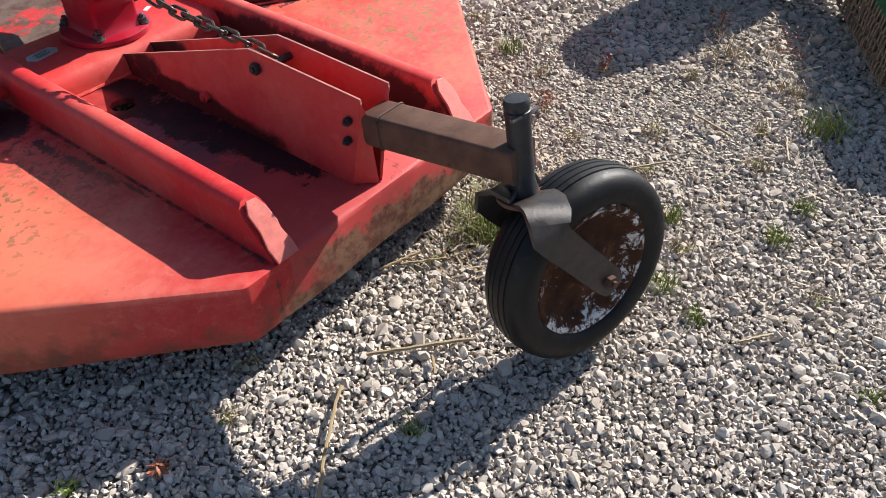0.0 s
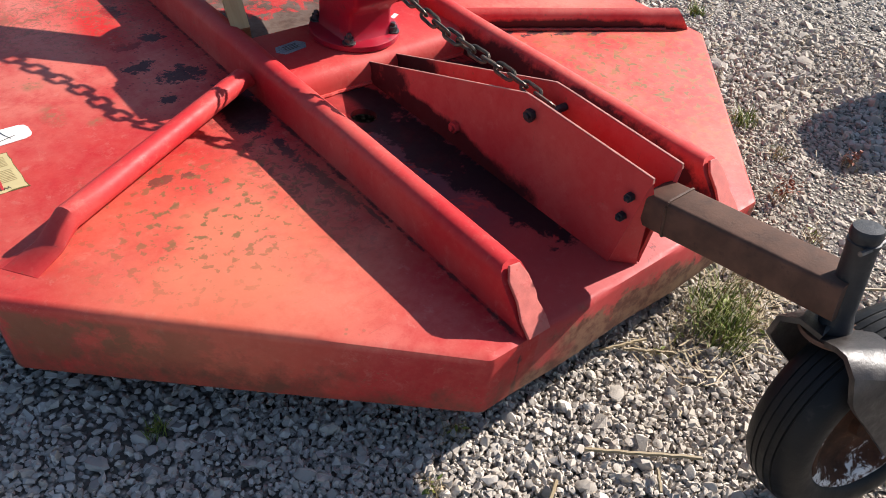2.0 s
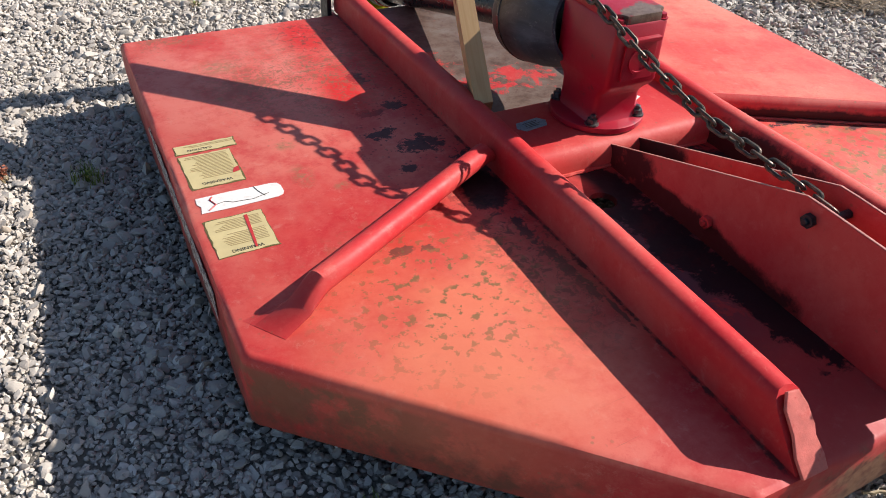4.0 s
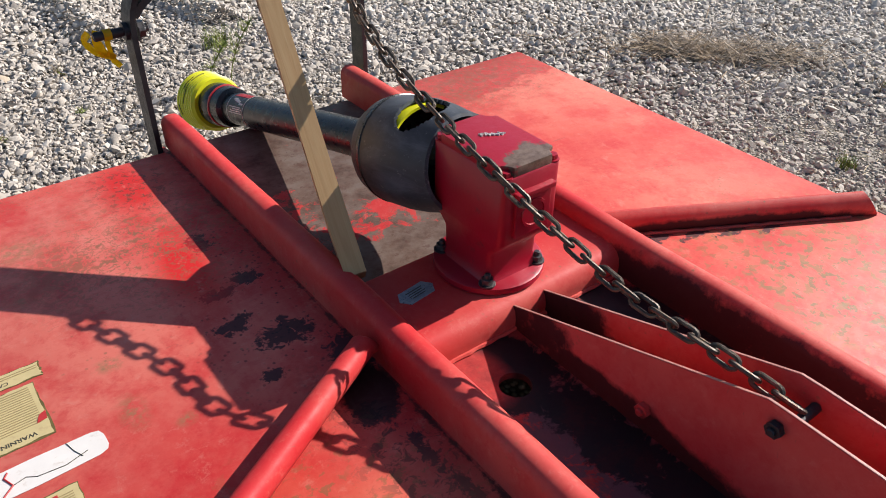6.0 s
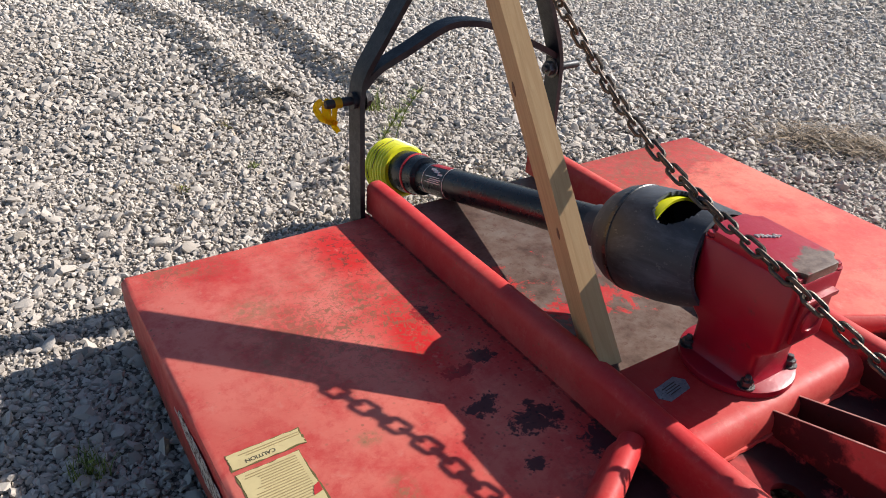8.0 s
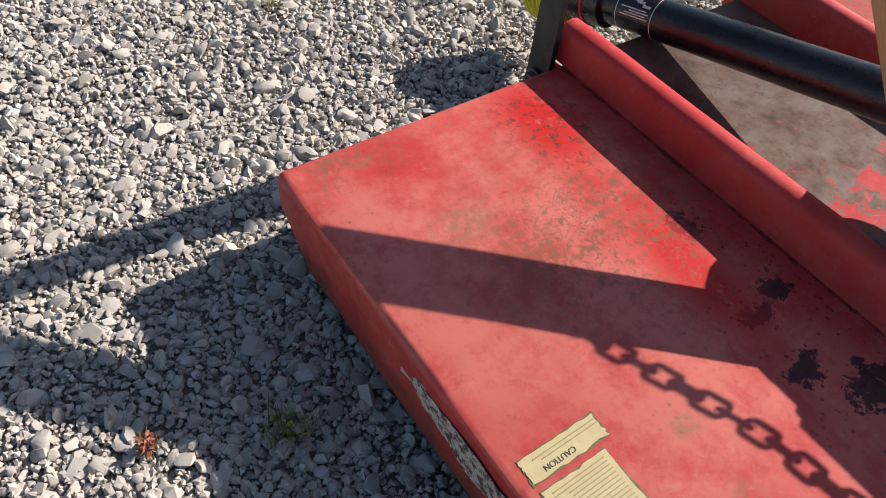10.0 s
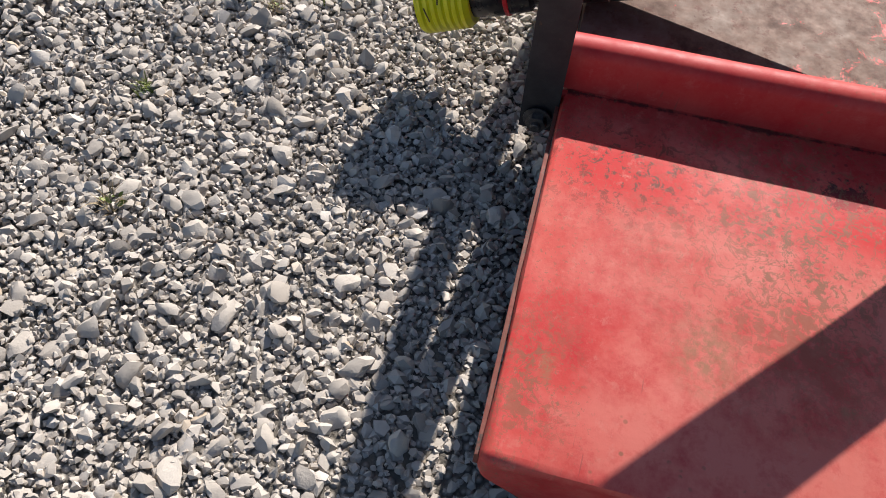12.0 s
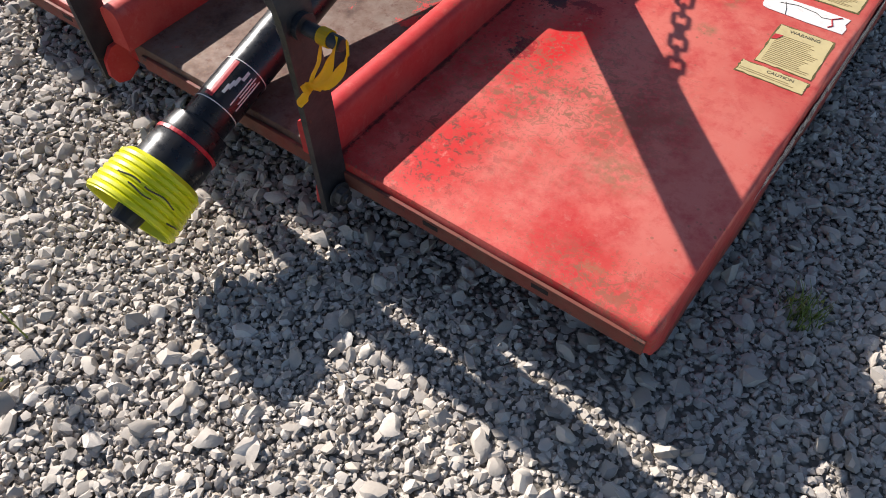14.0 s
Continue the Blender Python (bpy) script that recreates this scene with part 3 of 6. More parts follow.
# ---- ground ----
def ground_sheet():
    bm = bmesh.new()
    rings = [0.0, 3, 6, 10, 20, 60, 200, 900]
    loops = [[bm.verts.new((r * math.cos(math.pi * i / 24), r * math.sin(math.pi * i / 24), -0.007)) for i in range(48)] for r in rings[1:]]
    bm.faces.new(loops[0])
    for a, b in zip(loops, loops[1:]):
        for i in range(48):
            bm.faces.new((a[i], a[(i + 1) % 48], b[(i + 1) % 48], b[i]))
    return tagged(part("ground", bm, GROUND), "pale crushed limestone gravel yard, dry and dusty", "ground", kind="structure")


ground_sheet()

# ---- the red rotary cutter ----
# Its own axes: x across, y to the hitch, z up from the deck's top sheet.
TILT = pose(0, 0, 0.198, rx=-1.12)
BACK = TILT.inverted()
cutter = new("rotary_cutter")
cutter.matrix_basis = TILT
tagged(cutter, "faded red tractor rotary cutter with dirt-spotted deck, parked on gravel", "rotary cutter")


HX, YF, YS, XR, YR = 0.824, 0.826, -0.332, 0.327, -0.813


def deck_shell():
    corners = [(-HX, YF), (-HX, YS), (-XR, YR), (XR, YR), (HX, YS), (HX, YF)]
    rad = [0.0125, 0.03, 0.022, 0.022, 0.03, 0.0125]
    outline = []
    n = len(corners)
    for i in range(n):
        p, a, b = (Vector(corners[k % n]) for k in (i, i - 1, i + 1))
        u, v = (a - p).normalized(), (b - p).normalized()
        half = u.angle(v) / 2
        cut = rad[i] / math.tan(half)
        centre = p + (u + v).normalized() * (rad[i] / math.sin(half))
        s, e = p + u * cut - centre, p + v * cut - centre
        for k in range(6):
            d = (s * (1 - k / 5) + e * (k / 5)).normalized()
            outline.append((centre + d * rad[i], d))
        nxt, nr = Vector(corners[(i + 1) % n]), rad[(i + 1) % n]
        q = p + v * cut
        w = (p - nxt).normalized()
        far = nxt + w * (nr / math.tan(w.angle(Vector(corners[(i + 2) % n]) - nxt) / 2))
        out = Vector((v.y, -v.x))
        if out.dot(q) < 0:
            out = -out
        for k in range(1, 14):
            outline.append((q.lerp(far, k / 14), out))

    def bottom(p):
        if p.y > YF - 0.004:
            return -0.045
        if p.y > 0.70:
            return -0.045 - 0.097 * min(1, (YF - p.y) / 0.085)
        if p.y < YR + 0.004:
            return -0.118
        if p.y < YS:
            return -0.142 + 0.024 * (YS - p.y) / (YS - YR)
        return -0.142

    bm = bmesh.new()
    rings = []
    r = 0.011
    for inset, z in ((r, 0), (r * 0.3, -r * 0.3), (0, -r), (0, None), (0.007, None), (0.007, -0.012)):
        ring = []
        for p, d in outline:
            q = p - d * inset
            wob = 0.0018 * math.sin(p.x * 23 + p.y * 17) if z is None or z < -0.005 else 0
            ring.append(bm.verts.new((q.x + d.x * wob, q.y + d.y * wob, bottom(p) if z is None else z)))
        rings.append(ring)
    m = len(outline)
    for a, b in zip(rings, rings[1:]):
        for i in range(m):
            bm.faces.new((a[i], a[(i + 1) % m], b[(i + 1) % m], b[i]))
    # the top sheet has one round hole behind the gearbox
    hole = [(-0.122 + 0.026 * math.cos(2 * math.pi * i / 20), -0.212 + 0.026 * math.sin(2 * math.pi * i / 20)) for i in range(20)]
    upper = [bm.verts.new((x, y, 0)) for x, y in hole]
    lower = [bm.verts.new((x, y, -0.012)) for x, y in hole]
    rim = []
    for i in range(20):
        j = (i + 1) % 20
        bm.faces.new((upper[i], upper[j], lower[j], lower[i]))
        rim.append(bm.edges.get((upper[i], upper[j])))
    under = [bm.edges.get((lower[i], lower[(i + 1) % 20])) for i in range(20)]
    top = [bm.edges.get((rings[0][i], rings[0][(i + 1) % m])) for i in range(m)]
    inner = [bm.edges.get((rings[-1][i], rings[-1][(i + 1) % m])) for i in range(m)]
    bmesh.ops.triangle_fill(bm, edges=top + rim, use_beauty=True)
    bmesh.ops.triangle_fill(bm, edges=inner + under, use_beauty=True)
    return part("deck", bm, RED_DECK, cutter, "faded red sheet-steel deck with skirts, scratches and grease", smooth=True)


deck_shell()

# skid shoes under the side skirts
for side in (-1, 1):
    shoe = [(0.795, -0.085), (0.75, -0.147), (-0.30, -0.150), (-0.30, -0.142), (0.747, -0.139), (0.790, -0.078)]
    bm = prism(shoe, 0.05, Matrix(((0, 0, side, side * (HX - 0.052)), (1, 0, 0, 0), (0, 1, 0, 0), (0, 0, 0, 1))), 0.002)
    part("skid_shoe", bm, STEEL, cutter, "worn dark steel skid shoe")


def main_rib(side):
    """A folded steel rib with a rounded crest; its rear end slopes down to a welded cap."""
    w, h = 0.0235, 0.083
    sec = [(-w, 0.0), (-w, h - 0.02), (-w * 0.86, h - 0.009), (-w * 0.5, h - 0.002), (0, h), (w * 0.5, h - 0.002), (w * 0.86, h - 0.009), (w, h - 0.02), (w, 0.0)]
    bm = bmesh.new()
    rings = []
    for k in range(15):
        f = k / 14
        ring = []
        for u, v in sec:
            y = 0.845 + f * (-0.806 - 0.845)
            if k == 14:
                y += 0.074 * v / h
            low = 1 - 0.10 * max(0, min(1, (y - 0.25) / 0.55)) if side < 0 else 1
            ring.append(bm.verts.new((side * 0.2385 + u + 0.0008 * math.sin(k * 2.1), y, v * low + 0.0008 * math.sin(k * 1.3) * (v > 0))))
        rings.append(ring)
    for a, b in zip(rings, rings[1:]):
        for j in range(len(sec) - 1):
            bm.faces.new((a[j], a[j + 1], b[j + 1], b[j]))
    bm.faces.new(rings[0])
    bm.faces.new(rings[-1])
    rib = part("main_rib", bm, RED_OIL_SHADE if side > 0 else RED, cutter, smooth=True)
    cap = [(-0.021, 0.0), (-0.023, 0.028), (-0.017, 0.055), (-0.018, 0.088), (-0.008, 0.108), (0.010, 0.106), (0.018, 0.085), (0.020, 0.058), (0.017, 0.046), (0.022, 0.020), (0.021, 0.0)]
    m = Matrix.Translation((side * 0.2385, -0.812, 0.0)) @ Matrix.Rotation(radians(48), 4, "X") @ Matrix.Translation((0, 0, -0.001))
    part("end_cap", prism(cap, 0.0055, m, 0.0012), BLEACHED, rib, "ragged flame-cut end cap, bleached pale red")
    # hitch lug at the front end
    lug = [(-0.01, -0.074), (0.018, -0.088), (0.040, -0.080), (0.050, -0.058), (0.046, -0.026), (0.028, -0.006), (-0.01, -0.002)]
    m = Matrix(((0, 0, side, side * 0.2625), (1, 0, 0, 0.828), (0, 1, 0, 0.0), (0, 0, 0, 1)))
    part("hitch_lug", prism(lug, 0.010, m, 0.0015), RED, rib, "red hitch lug plate")
    return rib


for side in (-1, 1):
    main_rib(side)


def cross_rib(side):
    """A shorter rib that runs back and out to the skirt: upright rear leg, sloping front leg, cut end."""
    a, b = Vector((-0.290, -0.034, 0)), Vector((-0.696, -0.266, 0))
    if side > 0:  # the far one ends in a steep cut, close to the edge
        a, b = Vector((-0.262, -0.018, 0)), Vector((-0.768, -0.290, 0))
    d = (b - a).normalized()
    front = Vector((d.y, -d.x, 0))
    if front.y < 0:
        front = -front
    if side > 0:
        sec = [(0.012, 0.0), (0.009, 0.010), (0.008, 0.022), (0.011, 0.034), (0.018, 0.043), (0.026, 0.047), (0.035, 0.044), (0.043, 0.036), (0.047, 0.024), (0.049, 0.010), (0.050, 0.0)]
    else:  # a round bar leaning back over its welded foot
        sec = [(0.012, 0.0), (0.010, 0.011), (0.006, 0.019)]
        sec += [(-0.009 + 0.0205 * math.cos(radians(t)), 0.0435 + 0.0205 * math.sin(radians(t))) for t in (-85, -120, -155, 170, 135, 110, 88, 65, 40, 10, -20)]
        sec += [(0.020, 0.016), (0.026, 0.0)]
    deep, tall = sec[-1][0], max(v for _, v in sec)
    # stations along the rib: share of the way, reach of the end slope, share of the height
    stations = [(k / 7, 0.0, 1.0) for k in range(8)]
    if side > 0:
        rear_end, front_end = Vector((-0.024, -0.025, 0)), Vector((-0.037, -0.004, 0))
        stations[-1] = (1.0, 1.0, 1.0)
    else:  # the end is flattened down to the skirt's edge
        rear_end, front_end = Vector((-0.756, -0.330, 0)), Vector((-0.806, -0.262, 0))
        stations += [(1.0, 0.42, 0.33), (1.0, 1.0, 0.01)]
        stations.insert(0, (-0.03, 0.0, 0.80))
    bm = bmesh.new()
    rings = []
    for f, reach, height in stations:
        ring = []
        for u, v in sec:
            p = a.lerp(b, f) + front * u
            if side > 0:
                p += rear_end.lerp(front_end, max(0, min(1, u / deep))) * reach * (1 - v / tall)
            else:
                p = p.lerp(rear_end.lerp(front_end, (u + 0.033) / 0.059), reach)
            x = max(p.x, -HX + 0.014)
            ring.append(bm.verts.new((side * -x, p.y, v * height)))
        rings.append(ring)
    for p, q in zip(rings, rings[1:]):
        for j in range(len(sec) - 1):
            bm.faces.new((p[j], p[j + 1], q[j + 1], q[j]))
    bm.faces.new(rings[0])
    bm.faces.new(rings[-1])
    rib = part("cross_rib", bm, RED_SHADED_FOOT if side > 0 else RED, cutter, smooth=True)
    beads = []
    for k in range(30):
        p = a.lerp(b, 0.05 + 0.9 * k / 29) + front * (0.006 if side > 0 else 0.013)
        beads.append((side * -p.x, p.y, 0.002 + 0.001 * math.sin(k * 2.7)))
    part("weld_bead", sweep(beads, circle(0.004 if side > 0 else 0.006, 6)), WELD, rib, "lumpy weld bead caked with brown dirt")


for side in (-1, 1):
    cross_rib(side)

# channel that bridges the ribs and carries the gearbox
sec = [(-0.116, 0.0), (-0.116, 0.020), (-0.113, 0.034), (-0.105, 0.046), (-0.094, 0.052), (-0.08, 0.054), (0.074, 0.054), (0.0795, 0.052), (0.081, 0.047), (0.081, 0.0)]
m = Matrix(((0, 0, 1, -0.216), (1, 0, 0, 0), (0, 1, 0, 0), (0, 0, 0, 1)))
channel = part("gearbox_channel", prism(sec, 0.432, m), RED, cutter, "red cross channel under the gearbox", smooth=True)
beads = [(-0.21 + 0.42 * k / 28, -0.1175 + 0.0012 * math.sin(k * 2.3), 0.003) for k in range(29)]
part("weld_bead", sweep(beads, circle(0.004, 6)), RED, channel)

TOP = 0.054


def rounded(hx, hy, r, z, cx=0.0, cy=0.0, n=6):
    pts = []
    for sx, sy, a0 in ((1, 1, 0), (-1, 1, 90), (-1, -1, 180), (1, -1, 270)):
        for i in range(n):
            a = radians(a0 + 90 * i / (n - 1))
            pts.append(Vector((cx + sx * (hx - r) + r * math.cos(a), cy + sy * (hy - r) + r * math.sin(a), z)))
    return pts


def loft(rings, bm=None):
    b = bmesh.new()
    vs = [[b.verts.new(p) for p in ring] for ring in rings]
    k = len(vs[0])
    for a, c in zip(vs, vs[1:]):
        for j in range(k):
            b.faces.new((a[j], a[(j + 1) % k], c[(j + 1) % k], c[j]))
    b.faces.new(vs[0])
    b.faces.new(vs[-1])
    return merge(bm, b)


def gearbox():
    z = TOP
    rings = [rounded(0.064, 0.070, 0.030, z + 0.010), rounded(0.056, 0.064, 0.016, z + 0.018), rounded(0.053, 0.061, 0.012, z + 0.034), rounded(0.053, 0.061, 0.012, z + 0.066), rounded(0.054, 0.064, 0.012, z + 0.074),
             rounded(0.0575, 0.084, 0.012, z + 0.096, cy=-0.002), rounded(0.0595, 0.088, 0.012, z + 0.104, cy=-0.002), rounded(0.0585, 0.088, 0.012, z + 0.218, cy=-0.002),
             rounded(0.0565, 0.086, 0.012, z + 0.221, cy=-0.002)]
    body = part("gearbox", loft(rings), RED_BOX, cutter, "crimson cast gearbox with bolted cover", smooth=True)
    part("flange", lathe([(0, z), (0.094, z), (0.096, z + 0.003), (0.095, z + 0.012), (0.090, z + 0.0145), (0, z + 0.0145)], 48), RED_BOX, body, smooth=True)
    # cover with scalloped corners
    rim = []
    hx, hy, c = 0.0575, 0.086, 0.019
    for sx, sy in ((1, 1), (-1, 1), (-1, -1), (1, -1)):
        inner = [(sx * (hx - c * math.cos(t)), sy * (hy - c * math.sin(t))) for t in (math.pi / 2, math.pi / 3, math.pi / 6, 0)]
        rim += inner if sx * sy > 0 else inner[::-1]
    cover = part("cover", prism(rim, 0.017, Matrix.Translation((0, -0.002, z + 0.2205)), 0.004), RED_COVER, body, "crimson top cover worn to brown along one edge", smooth=True)
    for sx in (-1, 1):
        for sy in (-1, 1):
            part("cover_bolt", hex_bolt(0.0075, 0.008), RED_BOX, body, m=Matrix.Translation((sx * 0.048, sy * 0.076 - 0.002, z + 0.2205)))
            part("flange_bolt", hex_bolt(0.0092, 0.010, stud=0.007), BOLT, body, "greasy steel nut on a stud", m=Matrix.Translation((sx * 0.055, sy * 0.061, z + 0.0143)))
    # rear cap: square boss with a raised ring, and a ledge over it
    back = Matrix(((1, 0, 0, 0), (0, 0, -1, -0.090), (0, 1, 0, z + 0.152), (0, 0, 0, 1)))
    part("rear_boss", prism([(-0.036, -0.038), (0.036, -0.038), (0.036, 0.034), (-0.036, 0.034)], 0.006, back, 0.002), RED_BOX, body)
    part("seal_ring", lathe([(0.020, 0.005), (0.021, 0.0085), (0.025, 0.0085), (0.026, 0.005)], 28, back), RED_BOX, body)
    part("ledge", box(0.078, 0.012, 0.008, Matrix.Translation((0, -0.096, z + 0.192)), 0.002), RED_BOX, body)
    # paint pen strokes on the cover
    for k in range(6):
        a = Vector((-0.012 + 0.006 * k, 0.018 - 0.003 * k, 0))
        pts = [a, a + Vector((0.004 * math.sin(k * 2), 0.008, 0)), a + Vector((0.006, 0.004 * math.cos(k), 0))]
        part("pen_stroke", sweep([p + Vector((0, 0, z + 0.2385)) for p in pts], circle(0.0018, 5)), WHITE, body)
    return body


gearbox()


def tag_plate():
    pts = [(-0.037, 0.0), (-0.026, 0.017), (0.026, 0.017), (0.037, 0.0), (0.026, -0.017), (-0.026, -0.017)]
    m = Matrix.Translation((-0.152, 0.003, TOP)) @ Matrix.Rotation(radians(8), 4, "Z")
    tag = part("maker_tag", prism(pts, 0.0012, m, 0.0004), TAG, cutter, "small hexagonal stamped metal tag")
    for k in range(4):
        part("line", box(0.034 - 0.006 * (k % 2), 0.0016, 0.0006, m @ Matrix.Translation((0, 0.0075 - 0.005 * k, 0.0014))), INK, tag)
    part("sticker", prism([(-0.012, -0.005), (0.012, -0.005), (0.012, 0.005), (-0.012, 0.005)], 0.001, Matrix.Translation((0.12, 0.02, TOP)) @ Matrix.Rotation(0.5, 4, "Z")), WHITE, cutter, "small worn white sticker")


tag_plate()

# paired plates that hold the tail arm, and their bolts
PLATE = [(-0.098, 0.0), (-0.098, 0.040), (-0.535, 0.188), (-0.565, 0.188), (-0.796, 0.182), (-0.797, 0.174), (-0.766, 0.0)]
for side in (-1, 1):
    m = Matrix(((0, 0, 1, side * 0.034 - 0.0025), (1, 0, 0, 0), (0, 1, 0, 0), (0, 0, 0, 1)))
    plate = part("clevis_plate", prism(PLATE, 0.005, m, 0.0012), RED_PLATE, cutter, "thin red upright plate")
    # bare upper edge, its gleam in the sun painted on as a pale strip
    rim = [(side * 0.034, y, zz + 0.0002) for y, zz in PLATE[1:6]]
    part("worn_sunlit_edge", sweep(rim, [(-0.0017, -0.0008), (0.0017, -0.0008), (0.0017, 0.0006), (-0.0017, 0.0006)]), PALE_EDGE, plate, "scuffed edge with painted sun gleam")
    # rear end folded inwards, wider towards the deck
    fold = [(side * 0.0345, -0.7975, 0.174), (side * 0.0345, -0.766, 0.002), (side * 0.004, -0.797, 0.002), (side * 0.026, -0.8005, 0.150)]
    thick = Vector((side * -0.002, 0.005, 0.0))
    bm = bmesh.new()
    outer = [bm.verts.new(p) for p in fold]
    inner = [bm.verts.new(Vector(p) + thick) for p in fold]
    bm.faces.new(outer)
    bm.faces.new(inner[::-1])
    for k in range(4):
        bm.faces.new((outer[k], outer[(k + 1) % 4], inner[(k + 1) % 4], inner[k]))
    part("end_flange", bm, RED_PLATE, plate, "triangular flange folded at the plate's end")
    for y, zz, r in ((-0.555, 0.160, 0.009), (-0.772, 0.137, 0.0062), (-0.768, 0.098, 0.0062), (-0.384, 0.043, 0.0095)):
        m = Matrix(((0, 0, side, side * 0.038), (1, 0, 0, y), (0, 1, 0, zz), (0, 0, 0, 1)))
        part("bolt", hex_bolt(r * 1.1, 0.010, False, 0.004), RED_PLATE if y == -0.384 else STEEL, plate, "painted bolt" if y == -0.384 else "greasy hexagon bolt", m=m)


# tail arm and caster wheel
def tail():
    a, b = Vector((0, -0.785, 0.336)), Vector((0, -1.080, 0.388))
    sec = rounded(0.033, 0.0285, 0.007, 0, n=4)
    q = (b - a).to_track_quat("Z", "Y").to_matrix().to_4x4()
    length = (b - a).length
    rings = []
    for f, s in ((0, 0.82), (0.03, 1), (0.14, 1), (0.15, 1.0), (1, 0.96)):
        rings.append([a + (q @ Vector((p.x * s, p.y * s, f * length))) for p in sec])
    arm = part("tail_arm", loft([[BACK @ p for p in ring] for ring in rings]), ARM, cutter, "rusty brown square-tube tail arm", smooth=True)
    part("weld_bead", sweep([BACK @ (a + (q @ Vector((p.x * 1.02, p.y * 1.02, 0.145 * length)))) for p in sec], circle(0.0025, 5), closed=True), ARM, arm)
    stem = [(0, 0.335), (0.0225, 0.335), (0.0215, 0.345), (0.0186, 0.358), (0.0184, 0.460), (0.0196, 0.463), (0.0196, 0.469), (0.0180, 0.470), (0.0180, 0.473), (0.0192, 0.475), (0.0192, 0.483), (0.0175, 0.487), (0, 0.488)]
    c = Matrix.Translation((0.001, -1.085, 0)) @ Matrix.Translation((0, 0, 0.335)) @ Matrix.Rotation(radians(-10.8), 4, "X") @ Matrix.Translation((0, 0, -0.335))
    barrel = part("pivot_barrel", lathe(stem, 28, BACK @ c), STEEL, cutter, "greasy dark steel pivot barrel", smooth=True)
    part("cotter_pin", sweep([BACK @ Vector(p) for p in ((-0.029, -1.07, 0.466), (0.0, -1.075, 0.466), (0.028, -1.077, 0.464), (0.030, -1.070, 0.458))], circle(0.0035, 6)), BOLT, barrel)
    part("washer", lathe([(0.015, 0.326), (0.041, 0.326), (0.043, 0.329), (0.042, 0.334), (0.015, 0.334)], 30, BACK @ c), ARM, barrel, "rusty thrust washer")
    # the wheel trails behind the pivot, turned to one side and leaning
    hub = Vector((0.0709, -1.1612, 0.185))
    d, v, n = Vector((0.9552, -0.2959, 0)), Vector((0.0477, 0.1541, 0.9869)), Vector((-0.292, -0.9427, 0.1613))
    m = BACK @ Matrix(((d.x, v.x, n.x, hub.x), (d.y, v.y, n.y, hub.y), (d.z, v.z, n.z, hub.z), (0, 0, 0, 1)))
    wheel = new("caster_wheel")
    wheel.parent = cutter
    wheel.matrix_basis = m
    tagged(wheel, "solid-rubber caster wheel with rusted, flaking rim")
    half = [(0.112, 0.028), (0.118, 0.0385), (0.123, 0.0425), (0.130, 0.045), (0.140, 0.0465), (0.152, 0.045), (0.161, 0.040), (0.1665, 0.032), (0.169, 0.025), (0.1700, 0.0205), (0.1683, 0.0195), (0.1683, 0.0175), (0.1708, 0.0165), (0.1715, 0.009), (0.1698, 0.008), (0.1698, 0.006), (0.1718, 0.005)]
    prof = [(r, -z) for r, z in half] + [(r, z) for r, z in half[::-1]]
    part("tyre", lathe(prof + prof[:1], 80, capped=False), RUBBER, wheel, "black ribbed rubber tyre, scuffed", smooth=True)
    rim = [(0.0, 0.024), (0.030, 0.026), (0.034, 0.016), (0.052, 0.010), (0.082, 0.012), (0.093, 0.020), (0.101, 0.031), (0.108, 0.0365), (0.115, 0.0375), (0.1185, 0.035), (0.112, 0.026)]
    rim = [(r, -z) for r, z in rim] + [(r, z) for r, z in rim[::-1]]
    part("rim", lathe(rim, 56), RIM, wheel, "rust-brown steel rim with flaking white paint", smooth=True)
    part("hub_tube", lathe([(0, -0.062), (0.016, -0.062), (0.016, 0.062), (0, 0.062)], 20), STEEL, wheel)
    # forked strap from the pivot to the axle, on both sides of the tyre
    crown = Matrix(((1, 0, 0, -0.089), (0, 0, 1, 0), (0, 1, 0, -0.026), (0, 0, 0, 1)))
    part("fork_crown", lathe([(0, 0.143), (0.036, 0.143), (0.038, 0.147), (0.036, 0.153), (0, 0.153)], 28, crown), FORK, wheel)
    for s in (1, -1):
        shift = 0.0 if s > 0 else -0.004
        rows = [((-0.089, 0.149, -0.022), 1, 0, 0.034), ((-0.092, 0.158, 0.004), 1, 0, 0.035), ((-0.100, 0.166, 0.028), 1, 0, 0.035), ((-0.110, 0.165, 0.049), 1, 0, 0.035), ((-0.118, 0.153, 0.063), 1, 0.02, 0.034),
                ((-0.119, 0.137, 0.067), 0.96, 0.28, 0.031), ((-0.106, 0.119, 0.067), 0.82, 0.57, 0.028), ((-0.080, 0.090, 0.067), 0.76, 0.65, 0.0265), ((-0.04, 0.045, 0.067), 0.76, 0.65, 0.026), ((0.0, 0.0, 0.067), 0.76, 0.65, 0.0255),
                ((0.012, -0.014, 0.067), 0.76, 0.65, 0.0225), ((0.018, -0.021, 0.067), 0.76, 0.65, 0.015)]
        mid = [Vector((x, y, z if s > 0 else -max(z, 0.024 + 0.002 * k) + shift)) for k, ((x, y, z), *_) in enumerate(rows)]
        b = bmesh.new()
        rings = []
